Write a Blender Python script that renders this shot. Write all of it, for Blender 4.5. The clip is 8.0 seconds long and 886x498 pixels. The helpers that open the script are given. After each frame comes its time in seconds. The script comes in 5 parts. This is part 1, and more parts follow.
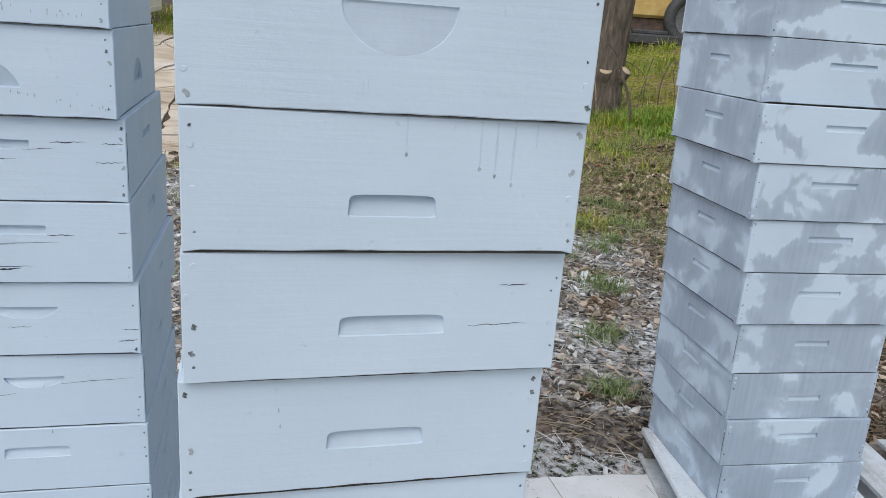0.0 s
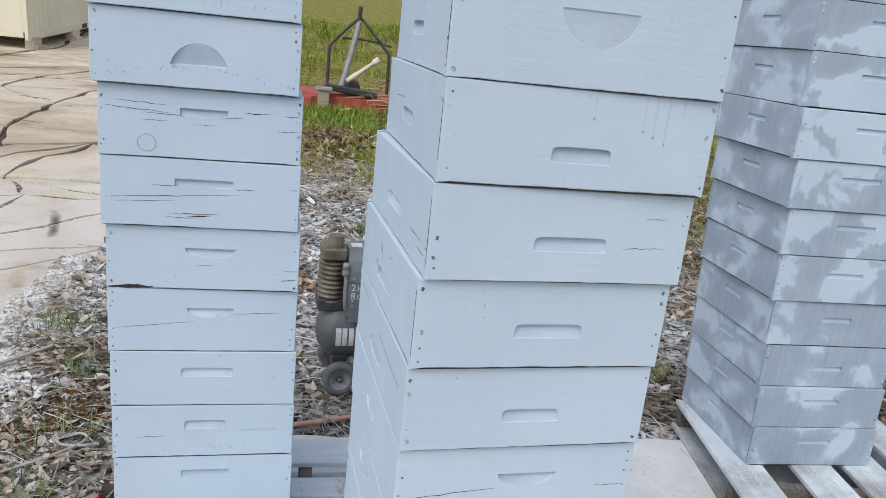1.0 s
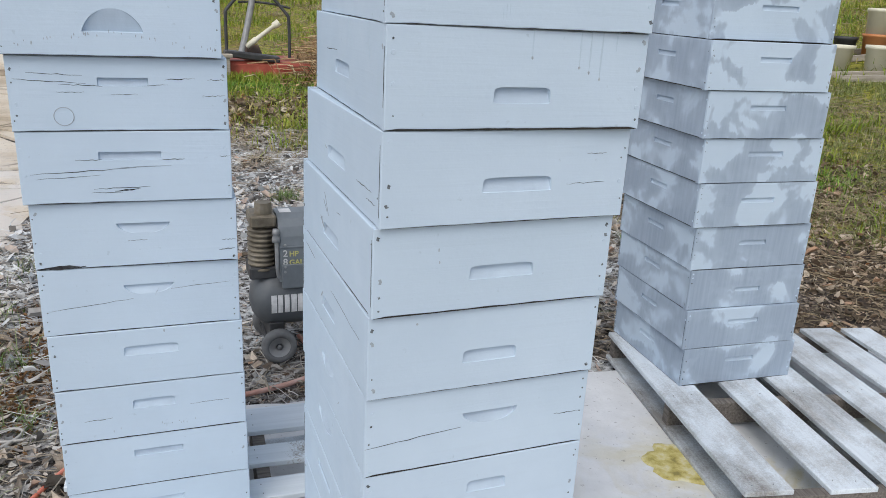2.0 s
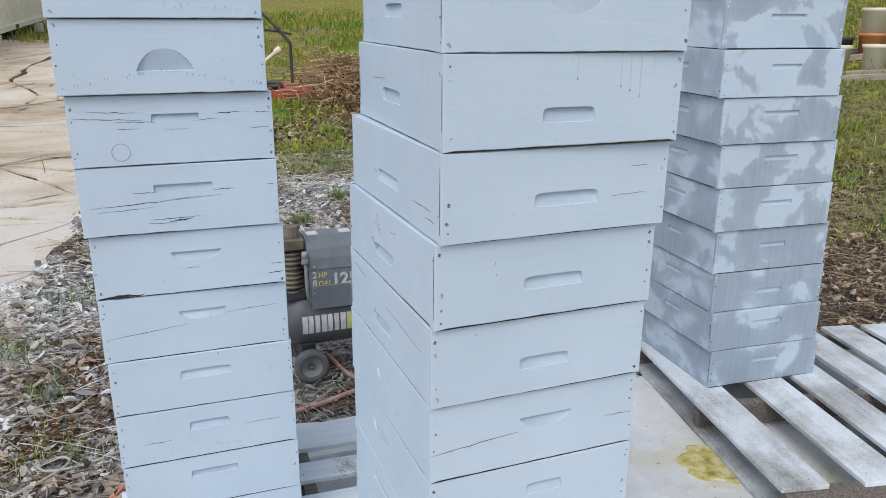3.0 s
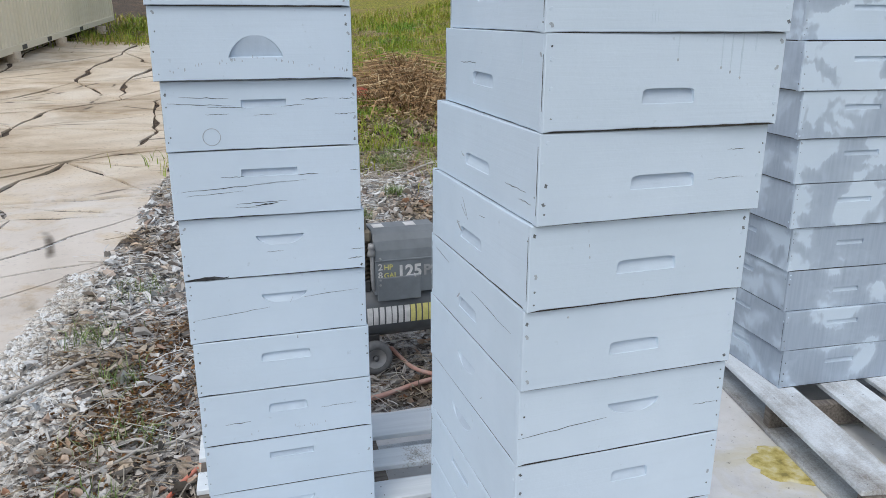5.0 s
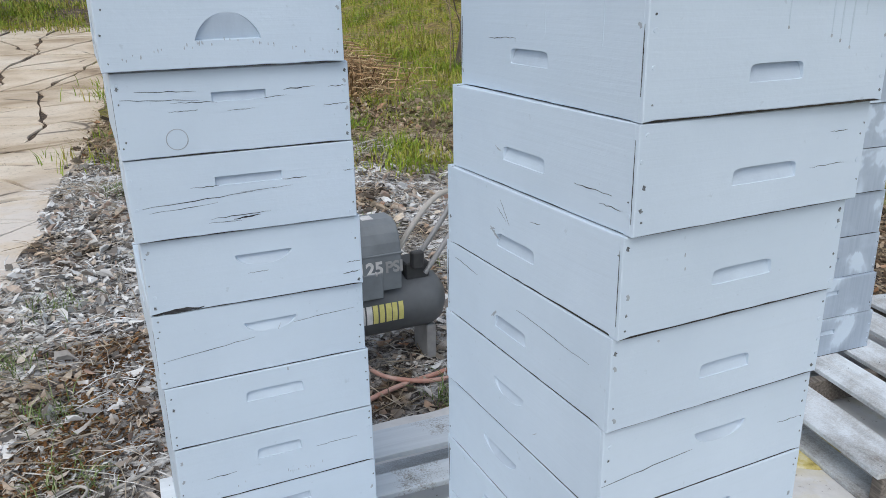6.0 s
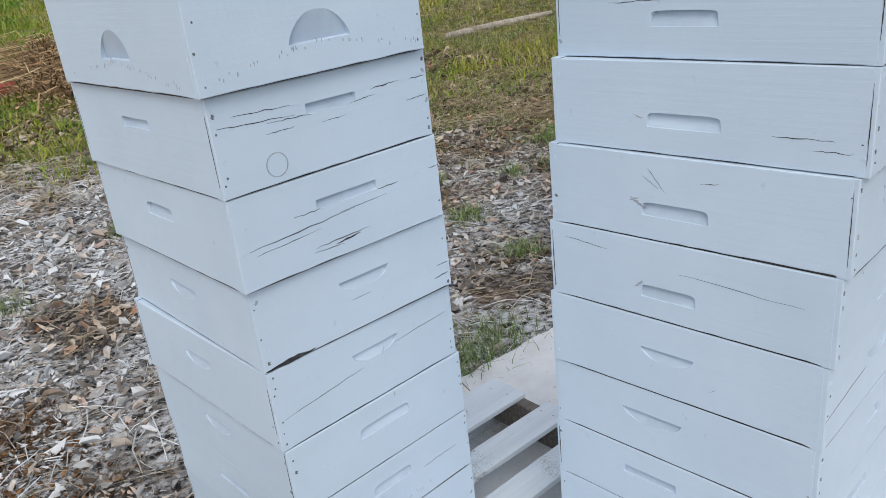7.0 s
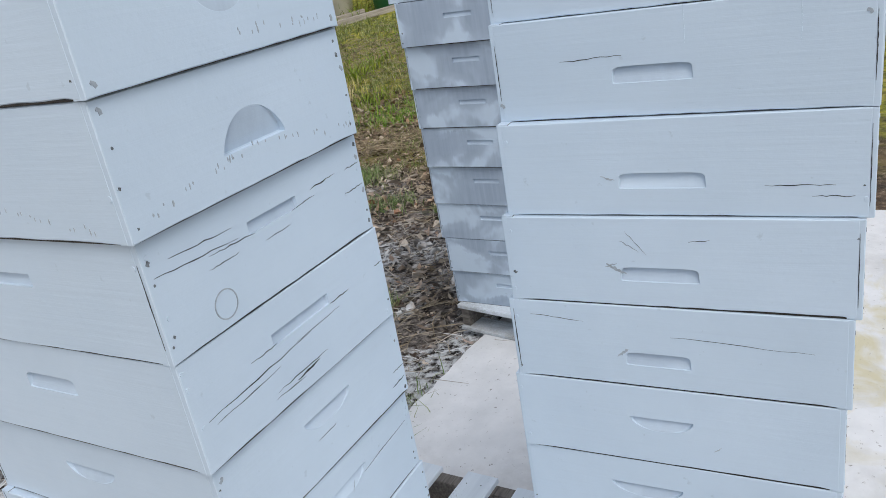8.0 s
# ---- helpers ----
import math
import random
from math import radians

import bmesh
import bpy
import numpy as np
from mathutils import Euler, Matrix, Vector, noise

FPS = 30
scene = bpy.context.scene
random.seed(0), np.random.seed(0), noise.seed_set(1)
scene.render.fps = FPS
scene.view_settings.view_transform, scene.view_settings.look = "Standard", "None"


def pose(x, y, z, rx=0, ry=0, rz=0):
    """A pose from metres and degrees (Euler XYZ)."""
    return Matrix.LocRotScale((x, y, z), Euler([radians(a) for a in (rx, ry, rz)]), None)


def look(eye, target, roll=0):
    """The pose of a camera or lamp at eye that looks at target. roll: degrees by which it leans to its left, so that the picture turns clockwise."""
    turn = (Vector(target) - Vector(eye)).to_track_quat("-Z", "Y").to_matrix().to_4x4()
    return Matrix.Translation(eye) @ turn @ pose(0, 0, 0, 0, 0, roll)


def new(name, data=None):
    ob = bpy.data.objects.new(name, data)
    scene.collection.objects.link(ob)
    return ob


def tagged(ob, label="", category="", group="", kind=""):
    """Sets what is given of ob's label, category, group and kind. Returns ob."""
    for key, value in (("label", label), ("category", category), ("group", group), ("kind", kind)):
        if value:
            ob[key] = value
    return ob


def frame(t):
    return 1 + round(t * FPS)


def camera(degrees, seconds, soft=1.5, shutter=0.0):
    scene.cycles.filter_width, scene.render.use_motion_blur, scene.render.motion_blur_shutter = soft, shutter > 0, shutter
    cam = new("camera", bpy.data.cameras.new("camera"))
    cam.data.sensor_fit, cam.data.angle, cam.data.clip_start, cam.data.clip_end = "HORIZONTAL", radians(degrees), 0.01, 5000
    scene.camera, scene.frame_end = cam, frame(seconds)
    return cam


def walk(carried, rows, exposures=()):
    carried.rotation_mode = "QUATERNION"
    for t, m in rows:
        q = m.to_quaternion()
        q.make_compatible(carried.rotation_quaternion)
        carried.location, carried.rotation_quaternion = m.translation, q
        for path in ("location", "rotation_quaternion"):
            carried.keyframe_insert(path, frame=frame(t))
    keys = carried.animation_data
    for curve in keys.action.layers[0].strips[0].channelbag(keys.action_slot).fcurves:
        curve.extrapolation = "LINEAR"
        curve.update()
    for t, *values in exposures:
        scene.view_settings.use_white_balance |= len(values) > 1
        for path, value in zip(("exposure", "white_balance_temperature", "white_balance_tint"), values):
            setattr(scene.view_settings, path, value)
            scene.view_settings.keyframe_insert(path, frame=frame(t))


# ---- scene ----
cam = camera(59.8, 8.0, soft=0.8)
PATH = [
    (0, (0.318, -0.273, 1.477), (0.698, 1.604, 0.918), 4.2),
    (0.5, (0.196, -0.388, 1.467), (0.461, 1.522, 0.937), 5.1),
    (1, (0.013, -0.552, 1.444), (0.403, 1.334, 0.904), 6.1),
    (1.5, (-0.013, -0.545, 1.42), (0.525, 1.275, 0.789), 5.2),
    (3, (-0.142, -0.595, 1.441), (0.448, 1.225, 0.858), 0.4),
    (3.5, (-0.183, -0.591, 1.436), (0.33, 1.253, 0.855), 0.3),
    (4, (-0.213, -0.605, 1.448), (0.235, 1.262, 0.885), 0.7),
    (4.5, (-0.199, -0.586, 1.444), (0.243, 1.284, 0.887), 0.6),
    (5, (-0.22, -0.588, 1.409), (0.256, 1.267, 0.831), 0.2),
    (5.2, (-0.245, -0.583, 1.399), (0.232, 1.267, 0.807), 0.0),
    (6.3, (-0.516, -0.141, 1.394), (0.338, 1.539, 0.726), -2.5),
    (6.5, (-0.667, -0.068, 1.39), (0.293, 1.54, 0.687), -4.0),
    (7, (-0.825, 0.117, 1.441), (0.351, 1.558, 0.704), -6.5),
    (7.2, (-0.828, 0.188, 1.444), (0.411, 1.592, 0.74), -7.5),
    (7.5, (-0.841, 0.312, 1.512), (0.51, 1.588, 0.771), -8.3),
    (8, (-0.844, 0.449, 1.51), (0.702, 1.487, 0.78), -10.1),
]
walk(cam, [(t, look(eye, target, roll)) for t, eye, target, roll in PATH])

# ---- light: a bright overcast sky ----
world = bpy.data.worlds.new("overcast_sky")
scene.world = world
world.use_nodes = True
wn = world.node_tree
sky = wn.nodes.new("ShaderNodeTexSky")
sky.sky_type, sky.sun_disc = "NISHITA", False
sky.sun_elevation, sky.sun_rotation = radians(52), radians(218)
sky.air_density, sky.dust_density, sky.ozone_density = 1.0, 3.0, 1.0
wn.nodes["Background"].inputs["Strength"].default_value = 0.156
veil = wn.nodes.new("ShaderNodeHueSaturation")
veil.inputs["Saturation"].default_value = 0.45
wn.links.new(sky.outputs[0], veil.inputs["Color"])
wn.links.new(veil.outputs[0], wn.nodes["Background"].inputs["Color"])
sun = new("sun", bpy.data.lights.new("sun", "SUN"))
sun.data.energy, sun.data.angle, sun.data.color = 0.35, radians(30), (1.0, 0.96, 0.9)
sun.matrix_world = look((-3.85, -4.9, 8.2), (0, 0, 0))
scene.view_settings.exposure = 0.25


# ---- materials ----
def material(name, rough=0.7, metal=0.0):
    m = bpy.data.materials.new(name)
    m.use_nodes = True
    b = m.node_tree.nodes["Principled BSDF"]
    b.inputs["Roughness"].default_value, b.inputs["Metallic"].default_value = rough, metal
    return m, m.node_tree, b


def node(nt, kind, **values):
    n = nt.nodes.new(kind)
    for k, v in values.items():
        n.inputs[k].default_value = v
    return n


def coords(nt, scale=(1, 1, 1), world=False):
    mp = node(nt, "ShaderNodeMapping", Scale=scale)
    if world:
        src = nt.nodes.new("ShaderNodeNewGeometry").outputs["Position"]
        nt.links.new(src, mp.inputs["Vector"])
        return mp.outputs["Vector"]
    src = nt.nodes.new("ShaderNodeTexCoord").outputs["Object"]
    info = nt.nodes.new("ShaderNodeObjectInfo").outputs["Random"]
    shift = node(nt, "ShaderNodeVectorMath")
    shift.operation = "MULTIPLY_ADD"
    nt.links.new(info, shift.inputs[0])
    shift.inputs[1].default_value = (37.0, 51.0, 23.0)
    nt.links.new(src, mp.inputs["Vector"])
    nt.links.new(mp.outputs["Vector"], shift.inputs[2])
    return shift.outputs[0]


def noise_tex(nt, vec, scale, detail=4.0, rough=0.55, warp=0.0):
    n = node(nt, "ShaderNodeTexNoise", Scale=scale, Detail=detail, Roughness=rough, Distortion=warp)
    nt.links.new(vec, n.inputs["Vector"])
    return n.outputs["Fac"]


def ramp(nt, fac, stops):
    r = nt.nodes.new("ShaderNodeValToRGB")
    el = r.color_ramp.elements
    while len(el) < len(stops):
        el.new(0.5)
    for e, (p, c) in zip(el, stops):
        e.position = p
        e.color = (*c, 1) if len(c) == 3 else c
    nt.links.new(fac, r.inputs["Fac"])
    return r.outputs["Color"]


def mix(nt, fac, a, b):
    m = nt.nodes.new("ShaderNodeMix")
    m.data_type = "RGBA"
    for sock, v in ((m.inputs["Factor"], fac), (m.inputs[6], a), (m.inputs[7], b)):
        if isinstance(v, (tuple, list)):
            sock.default_value = (*v, 1)
        elif isinstance(v, (int, float)):
            sock.default_value = v
        else:
            nt.links.new(v, sock)
    return m.outputs[2]


def relief(nt, bsdf, height, strength=0.3, distance=0.002):
    b = node(nt, "ShaderNodeBump", Strength=strength, Distance=distance)
    nt.links.new(height, b.inputs["Height"])
    nt.links.new(b.outputs["Normal"], bsdf.inputs["Normal"])


def add(nt, a, b, k=1.0):
    m = nt.nodes.new("ShaderNodeMath")
    m.operation = "MULTIPLY_ADD"
    nt.links.new(b, m.inputs[0])
    m.inputs[1].default_value = k
    nt.links.new(a, m.inputs[2])
    return m.outputs[0]


def simple(name, stops, scale, rough=0.7, metal=0.0, bump=0.3, world=False, stretch=(1, 1, 1), dist=0.003):
    m, nt, b = material(name, rough, metal)
    v = coords(nt, stretch, world)
    f = noise_tex(nt, v, scale, 6, 0.6)
    nt.links.new(ramp(nt, f, stops), b.inputs["Base Color"])
    g = noise_tex(nt, v, scale * 6, 4, 0.6)
    relief(nt, b, add(nt, f, g, 0.6), bump, dist)
    return m


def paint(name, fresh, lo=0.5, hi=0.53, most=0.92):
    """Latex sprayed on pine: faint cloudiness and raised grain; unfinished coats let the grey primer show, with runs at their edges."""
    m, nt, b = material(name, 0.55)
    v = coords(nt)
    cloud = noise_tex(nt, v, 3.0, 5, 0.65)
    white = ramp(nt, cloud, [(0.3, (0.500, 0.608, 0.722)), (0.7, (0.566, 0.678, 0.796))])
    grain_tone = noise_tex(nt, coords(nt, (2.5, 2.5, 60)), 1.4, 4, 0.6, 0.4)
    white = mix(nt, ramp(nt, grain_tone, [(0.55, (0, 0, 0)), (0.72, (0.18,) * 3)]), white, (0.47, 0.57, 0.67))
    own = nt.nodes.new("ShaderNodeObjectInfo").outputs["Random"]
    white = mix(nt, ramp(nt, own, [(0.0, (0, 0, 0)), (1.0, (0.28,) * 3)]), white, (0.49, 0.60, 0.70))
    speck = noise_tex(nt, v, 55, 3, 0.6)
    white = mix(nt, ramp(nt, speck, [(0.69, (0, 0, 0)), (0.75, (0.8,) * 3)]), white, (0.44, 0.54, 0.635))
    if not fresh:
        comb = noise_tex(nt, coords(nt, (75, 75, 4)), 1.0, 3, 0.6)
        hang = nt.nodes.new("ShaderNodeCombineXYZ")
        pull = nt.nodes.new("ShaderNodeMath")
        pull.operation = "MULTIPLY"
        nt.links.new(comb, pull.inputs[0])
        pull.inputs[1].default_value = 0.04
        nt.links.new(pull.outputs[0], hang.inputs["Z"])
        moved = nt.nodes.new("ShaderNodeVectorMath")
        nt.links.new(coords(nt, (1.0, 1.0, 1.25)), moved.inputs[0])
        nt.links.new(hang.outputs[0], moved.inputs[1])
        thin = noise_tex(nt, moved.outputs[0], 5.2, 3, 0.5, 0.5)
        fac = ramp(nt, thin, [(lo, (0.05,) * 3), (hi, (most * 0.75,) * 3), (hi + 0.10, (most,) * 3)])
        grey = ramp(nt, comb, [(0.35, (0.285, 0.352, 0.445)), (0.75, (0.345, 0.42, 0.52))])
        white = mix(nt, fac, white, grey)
    nt.links.new(white, b.inputs["Base Color"])
    grain = noise_tex(nt, coords(nt, (3, 3, 75)), 1.6, 5, 0.65, 0.35)
    lumps = noise_tex(nt, v, 16, 3, 0.5)
    relief(nt, b, add(nt, grain, add(nt, lumps, noise_tex(nt, v, 130, 3, 0.6), 0.4), 1.0), 0.27, 0.002)
    r = ramp(nt, lumps, [(0.3, (0.45,) * 3), (0.7, (0.65,) * 3)])
    nt.links.new(r, b.inputs["Roughness"])
    return m


PAINT = paint("sprayed_white_paint", True)
PATCHY = paint("thin_paint_over_primer", False)
PATCHIER = paint("thin_paint_over_more_primer", False, 0.41, 0.45)
# grip floors: thinner coat over primer, greyed further as painted recess shade
GRIP = paint("thin_paint_and_shade_in_grip", False, 0.34, 0.56, 0.55)
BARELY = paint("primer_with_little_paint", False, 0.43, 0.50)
# bare pine inside the boxes, its colour lowered to put shade in the seams
INSIDE = simple("unpainted_pine_shade_darkened", [(0.3, (0.03, 0.023, 0.017)), (0.7, (0.085, 0.065, 0.045))], 8, 0.9, stretch=(2, 20, 20))
NAIL = simple("painted_over_nail_head", [(0.4, (0.06, 0.07, 0.08)), (0.6, (0.20, 0.23, 0.26))], 200, 0.6, 0.0)
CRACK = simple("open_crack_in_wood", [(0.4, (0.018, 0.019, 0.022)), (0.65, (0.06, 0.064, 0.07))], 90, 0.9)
# near-black colour standing in for the shade inside the box seams
SEAM_SHADE = simple("dark_seam_shade", [(0.4, (0.012, 0.011, 0.010)), (0.65, (0.035, 0.03, 0.026))], 60, 0.6)


def position(nt):
    return nt.nodes.new("ShaderNodeNewGeometry").outputs["Position"]


def spray_dust(nt, centre, reach, strength=0.85):
    """How much white overspray lies at a place: a ragged cloud round where the spraying was done."""
    p = position(nt)
    d = node(nt, "ShaderNodeVectorMath")
    d.operation = "DISTANCE"
    nt.links.new(p, d.inputs[0])
    d.inputs[1].default_value = centre
    r = nt.nodes.new("ShaderNodeMapRange")
    r.inputs["From Min"].default_value, r.inputs["From Max"].default_value = reach, reach * 0.25
    nt.links.new(d.outputs["Value"], r.inputs["Value"])
    n = ramp(nt, noise_tex(nt, coords(nt, world=True), 1.5, 7, 0.68, 0.5), [(0.40, (0.12,) * 3), (0.60, (1, 1, 1))])
    m = nt.nodes.new("ShaderNodeMath")
    m.operation = "MULTIPLY"
    nt.links.new(r.outputs[0], m.inputs[0])
    nt.links.new(n, m.inputs[1])
    return ramp(nt, m.outputs[0], [(0.06, (0, 0, 0)), (0.46, (strength,) * 3)])


def litter_dust(nt, strength=0.9):
    m = nt.nodes.new("ShaderNodeMath")
    m.operation = "MAXIMUM"
    nt.links.new(spray_dust(nt, (0.05, 4.5, 0), 4.0, strength), m.inputs[0])
    nt.links.new(spray_dust(nt, (1.3, 2.2, 0), 1.45, strength), m.inputs[1])
    return m.outputs[0]


def stage(nt, axis, lo, hi):
    sep = nt.nodes.new("ShaderNodeSeparateXYZ")
    nt.links.new(position(nt), sep.inputs[0])
    r = nt.nodes.new("ShaderNodeMapRange")
    r.inputs["From Min"].default_value, r.inputs["From Max"].default_value = lo, hi
    nt.links.new(sep.outputs[axis], r.inputs["Value"])
    return r.outputs[0]


def times(nt, a, b):
    m = nt.nodes.new("ShaderNodeMath")
    m.operation = "MULTIPLY"
    nt.links.new(a, m.inputs[0])
    nt.links.new(b, m.inputs[1])
    return m.outputs[0]


DUST = (0.68, 0.71, 0.73)


def ground_material():
    m, nt, b = material("litter_and_turf", 0.95)
    v = coords(nt, world=True)
    crumbs = noise_tex(nt, v, 26, 8, 0.7)
    patch = noise_tex(nt, v, 1.3, 5, 0.6)
    litter = ramp(nt, crumbs, [(0.40, (0.016, 0.012, 0.009)), (0.53, (0.07, 0.05, 0.034)), (0.62, (0.22, 0.165, 0.115)), (0.72, (0.42, 0.36, 0.29))])
    soil = ramp(nt, crumbs, [(0.3, (0.10, 0.06, 0.035)), (0.7, (0.28, 0.18, 0.10))])
    base = mix(nt, ramp(nt, patch, [(0.52, (0, 0, 0)), (0.68, (0.8,) * 3)]), litter, soil)
    base = mix(nt, times(nt, litter_dust(nt), ramp(nt, crumbs, [(0.42, (0, 0, 0)), (0.56, (1, 1, 1))])), base, DUST)
    turf = ramp(nt, noise_tex(nt, v, 9, 8, 0.7), [(0.36, (0.035, 0.034, 0.006)), (0.46, (0.13, 0.14, 0.012)), (0.55, (0.28, 0.275, 0.025)), (0.70, (0.50, 0.42, 0.12))])
    straw = ramp(nt, noise_tex(nt, v, 6, 8, 0.75), [(0.36, (0.04, 0.028, 0.012)), (0.5, (0.22, 0.14, 0.06)), (0.62, (0.46, 0.33, 0.17)), (0.72, (0.6, 0.48, 0.3))])
    turf = mix(nt, ramp(nt, noise_tex(nt, v, 0.8, 7, 0.68, 0.5), [(0.50, (0, 0, 0)), (0.62, (0.75,) * 3)]), turf, straw)
    g = ramp(nt, add(nt, stage(nt, 1, 5.5, 15.0), noise_tex(nt, v, 0.7, 4, 0.6), 0.9), [(0.62, (0, 0, 0)), (0.85, (1, 1, 1))])
    g2 = ramp(nt, add(nt, stage(nt, 0, 3.0, 9.0), noise_tex(nt, v, 0.9, 4, 0.6), 0.9), [(0.6, (0, 0, 0)), (0.8, (1, 1, 1))])
    base = mix(nt, times(nt, g, stage(nt, 0, -1.3, -0.5)), base, turf)
    base = mix(nt, g2, base, turf)
    nt.links.new(base, b.inputs["Base Color"])
    relief(nt, b, add(nt, crumbs, noise_tex(nt, v, 90, 4, 0.6), 0.5), 0.8, 0.02)
    return m


def scatter_material(name, stops, rough=0.9, dusted=True, clumpy=False):
    """For scattered bits: each bit takes its own colour, with overspray on those near the painting."""
    m, nt, b = material(name, rough)
    rnd = nt.nodes.new("ShaderNodeNewGeometry").outputs["Random Per Island"]
    v = coords(nt, world=True)
    if clumpy:
        drift = ramp(nt, noise_tex(nt, v, 0.9, 4, 0.65), [(0.36, (0, 0, 0)), (0.62, (0.6,) * 3)])
        col = ramp(nt, add(nt, drift, rnd, 0.5), stops)
    else:
        col = ramp(nt, rnd, stops)
    col = mix(nt, ramp(nt, noise_tex(nt, v, 14, 5, 0.7), [(0.38, (0.6,) * 3), (0.58, (0, 0, 0))]), col, (0.05, 0.045, 0.025))
    if dusted:
        col = mix(nt, times(nt, litter_dust(nt, 1.0), ramp(nt, rnd, [(0.25, (0.2,) * 3), (0.3, (1, 1, 1)), (0.66, (0.9,) * 3), (0.70, (0.3,) * 3)])), col, DUST)
    nt.links.new(col, b.inputs["Base Color"])
    return m


def slab_material():
    """Concrete white with paint dust, with ochre spills and grit."""
    m, nt, b = material("dusted_concrete", 0.85)
    v = coords(nt, world=True)
    n = noise_tex(nt, v, 2.2, 7, 0.65, 0.5)
    bare = ramp(nt, noise_tex(nt, v, 14, 6, 0.65), [(0.3, (0.36, 0.355, 0.34)), (0.7, (0.60, 0.595, 0.58))])
    white = ramp(nt, noise_tex(nt, v, 7, 5, 0.6), [(0.3, (0.67, 0.69, 0.705)), (0.7, (0.79, 0.805, 0.82))])
    col = mix(nt, ramp(nt, n, [(0.48, (0.98,) * 3), (0.66, (0.55,) * 3)]), bare, white)
    ochre = noise_tex(nt, coords(nt, (1.3, 1.3, 1.3), True), 3.1, 5, 0.6, 0.8)
    col = mix(nt, times(nt, ramp(nt, ochre, [(0.45, (0, 0, 0)), (0.64, (0.72,) * 3)]), times(nt, stage(nt, 0, 0.95, 1.35), stage(nt, 1, 1.6, 1.3))), col, (0.58, 0.52, 0.29))
    grit = noise_tex(nt, v, 45, 5, 0.7)
    col = mix(nt, ramp(nt, grit, [(0.62, (0, 0, 0)), (0.70, (0.85,) * 3)]), col, (0.15, 0.14, 0.125))
    nt.links.new(col, b.inputs["Base Color"])
    relief(nt, b, add(nt, noise_tex(nt, v, 12, 6, 0.65), grit, 0.6), 0.5, 0.006)
    return m


def old_concrete():
    m, nt, b = material("weathered_concrete", 0.9)
    v = coords(nt, world=True)
    n = noise_tex(nt, v, 0.55, 7, 0.62, 0.6)
    col = ramp(nt, n, [(0.30, (0.26, 0.195, 0.13)), (0.40, (0.46, 0.375, 0.27)), (0.52, (0.62, 0.54, 0.43)), (0.68, (0.72, 0.67, 0.58))])
    stain = noise_tex(nt, coords(nt, (0.7, 0.8, 1), True), 0.9, 8, 0.7, 0.4)
    col = mix(nt, ramp(nt, stain, [(0.53, (0, 0, 0)), (0.70, (0.42,) * 3)]), col, (0.30, 0.24, 0.17))
    fine = noise_tex(nt, v, 28, 6, 0.7)
    col = mix(nt, ramp(nt, fine, [(0.56, (0, 0, 0)), (0.68, (0.75,) * 3)]), col, (0.24, 0.205, 0.165))
    col = mix(nt, spray_dust(nt, (-1.8, 3.6, 0), 4.0, 0.6), col, (0.68, 0.67, 0.665))
    bent = node(nt, "ShaderNodeVectorMath")
    bent.operation = "MULTIPLY_ADD"
    wob = node(nt, "ShaderNodeTexNoise", Scale=1.1, Detail=5.0)
    nt.links.new(v, wob.inputs["Vector"])
    nt.links.new(wob.outputs["Color"], bent.inputs[0])
    bent.inputs[1].default_value = (0.22, 0.22, 0.0)
    nt.links.new(v, bent.inputs[2])
    vor = node(nt, "ShaderNodeTexVoronoi", Scale=0.42)
    vor.feature = "DISTANCE_TO_EDGE"
    nt.links.new(bent.outputs[0], vor.inputs["Vector"])
    line = ramp(nt, vor.outputs["Distance"], [(0.0, (0.9,) * 3), (0.006, (0.7,) * 3), (0.012, (0, 0, 0))])
    halo = ramp(nt, vor.outputs["Distance"], [(0.0, (0.25,) * 3), (0.05, (0, 0, 0))])
    col = mix(nt, times(nt, halo, noise_tex(nt, v, 2.5, 5, 0.6)), col, (0.22, 0.17, 0.11))
    col = mix(nt, times(nt, line, ramp(nt, noise_tex(nt, v, 1.4, 3, 0.5), [(0.50, (0, 0, 0)), (0.58, (1, 1, 1))])), col, (0.07, 0.055, 0.04))
    nt.links.new(col, b.inputs["Base Color"])
    relief(nt, b, add(nt, n, fine, 0.4), 0.5, 0.01)
    return m


def deck_timber(name, thin):
    """Pallet boards under uneven overspray: weathered wood shows where the paint is thin."""
    m, nt, b = material(name, 0.8)
    grain = noise_tex(nt, coords(nt, (2, 45, 45)), 1.0, 5, 0.65, 0.3)
    wood = ramp(nt, grain, [(0.3, (0.10, 0.09, 0.08)), (0.7, (0.30, 0.28, 0.25))])
    white = ramp(nt, grain, [(0.3, (0.61, 0.68, 0.74)), (0.65, (0.71, 0.78, 0.84))])
    cover = noise_tex(nt, coords(nt), 3.5, 5, 0.6, 0.4)
    speck = noise_tex(nt, coords(nt), 170, 5, 0.75)
    f = ramp(nt, add(nt, cover, speck, 0.5), [(0.66 - thin, (1, 1, 1)), (1.0 - thin, (0.1,) * 3)])
    nt.links.new(mix(nt, f, wood, white), b.inputs["Base Color"])
    relief(nt, b, grain, 0.5, 0.003)
    return m


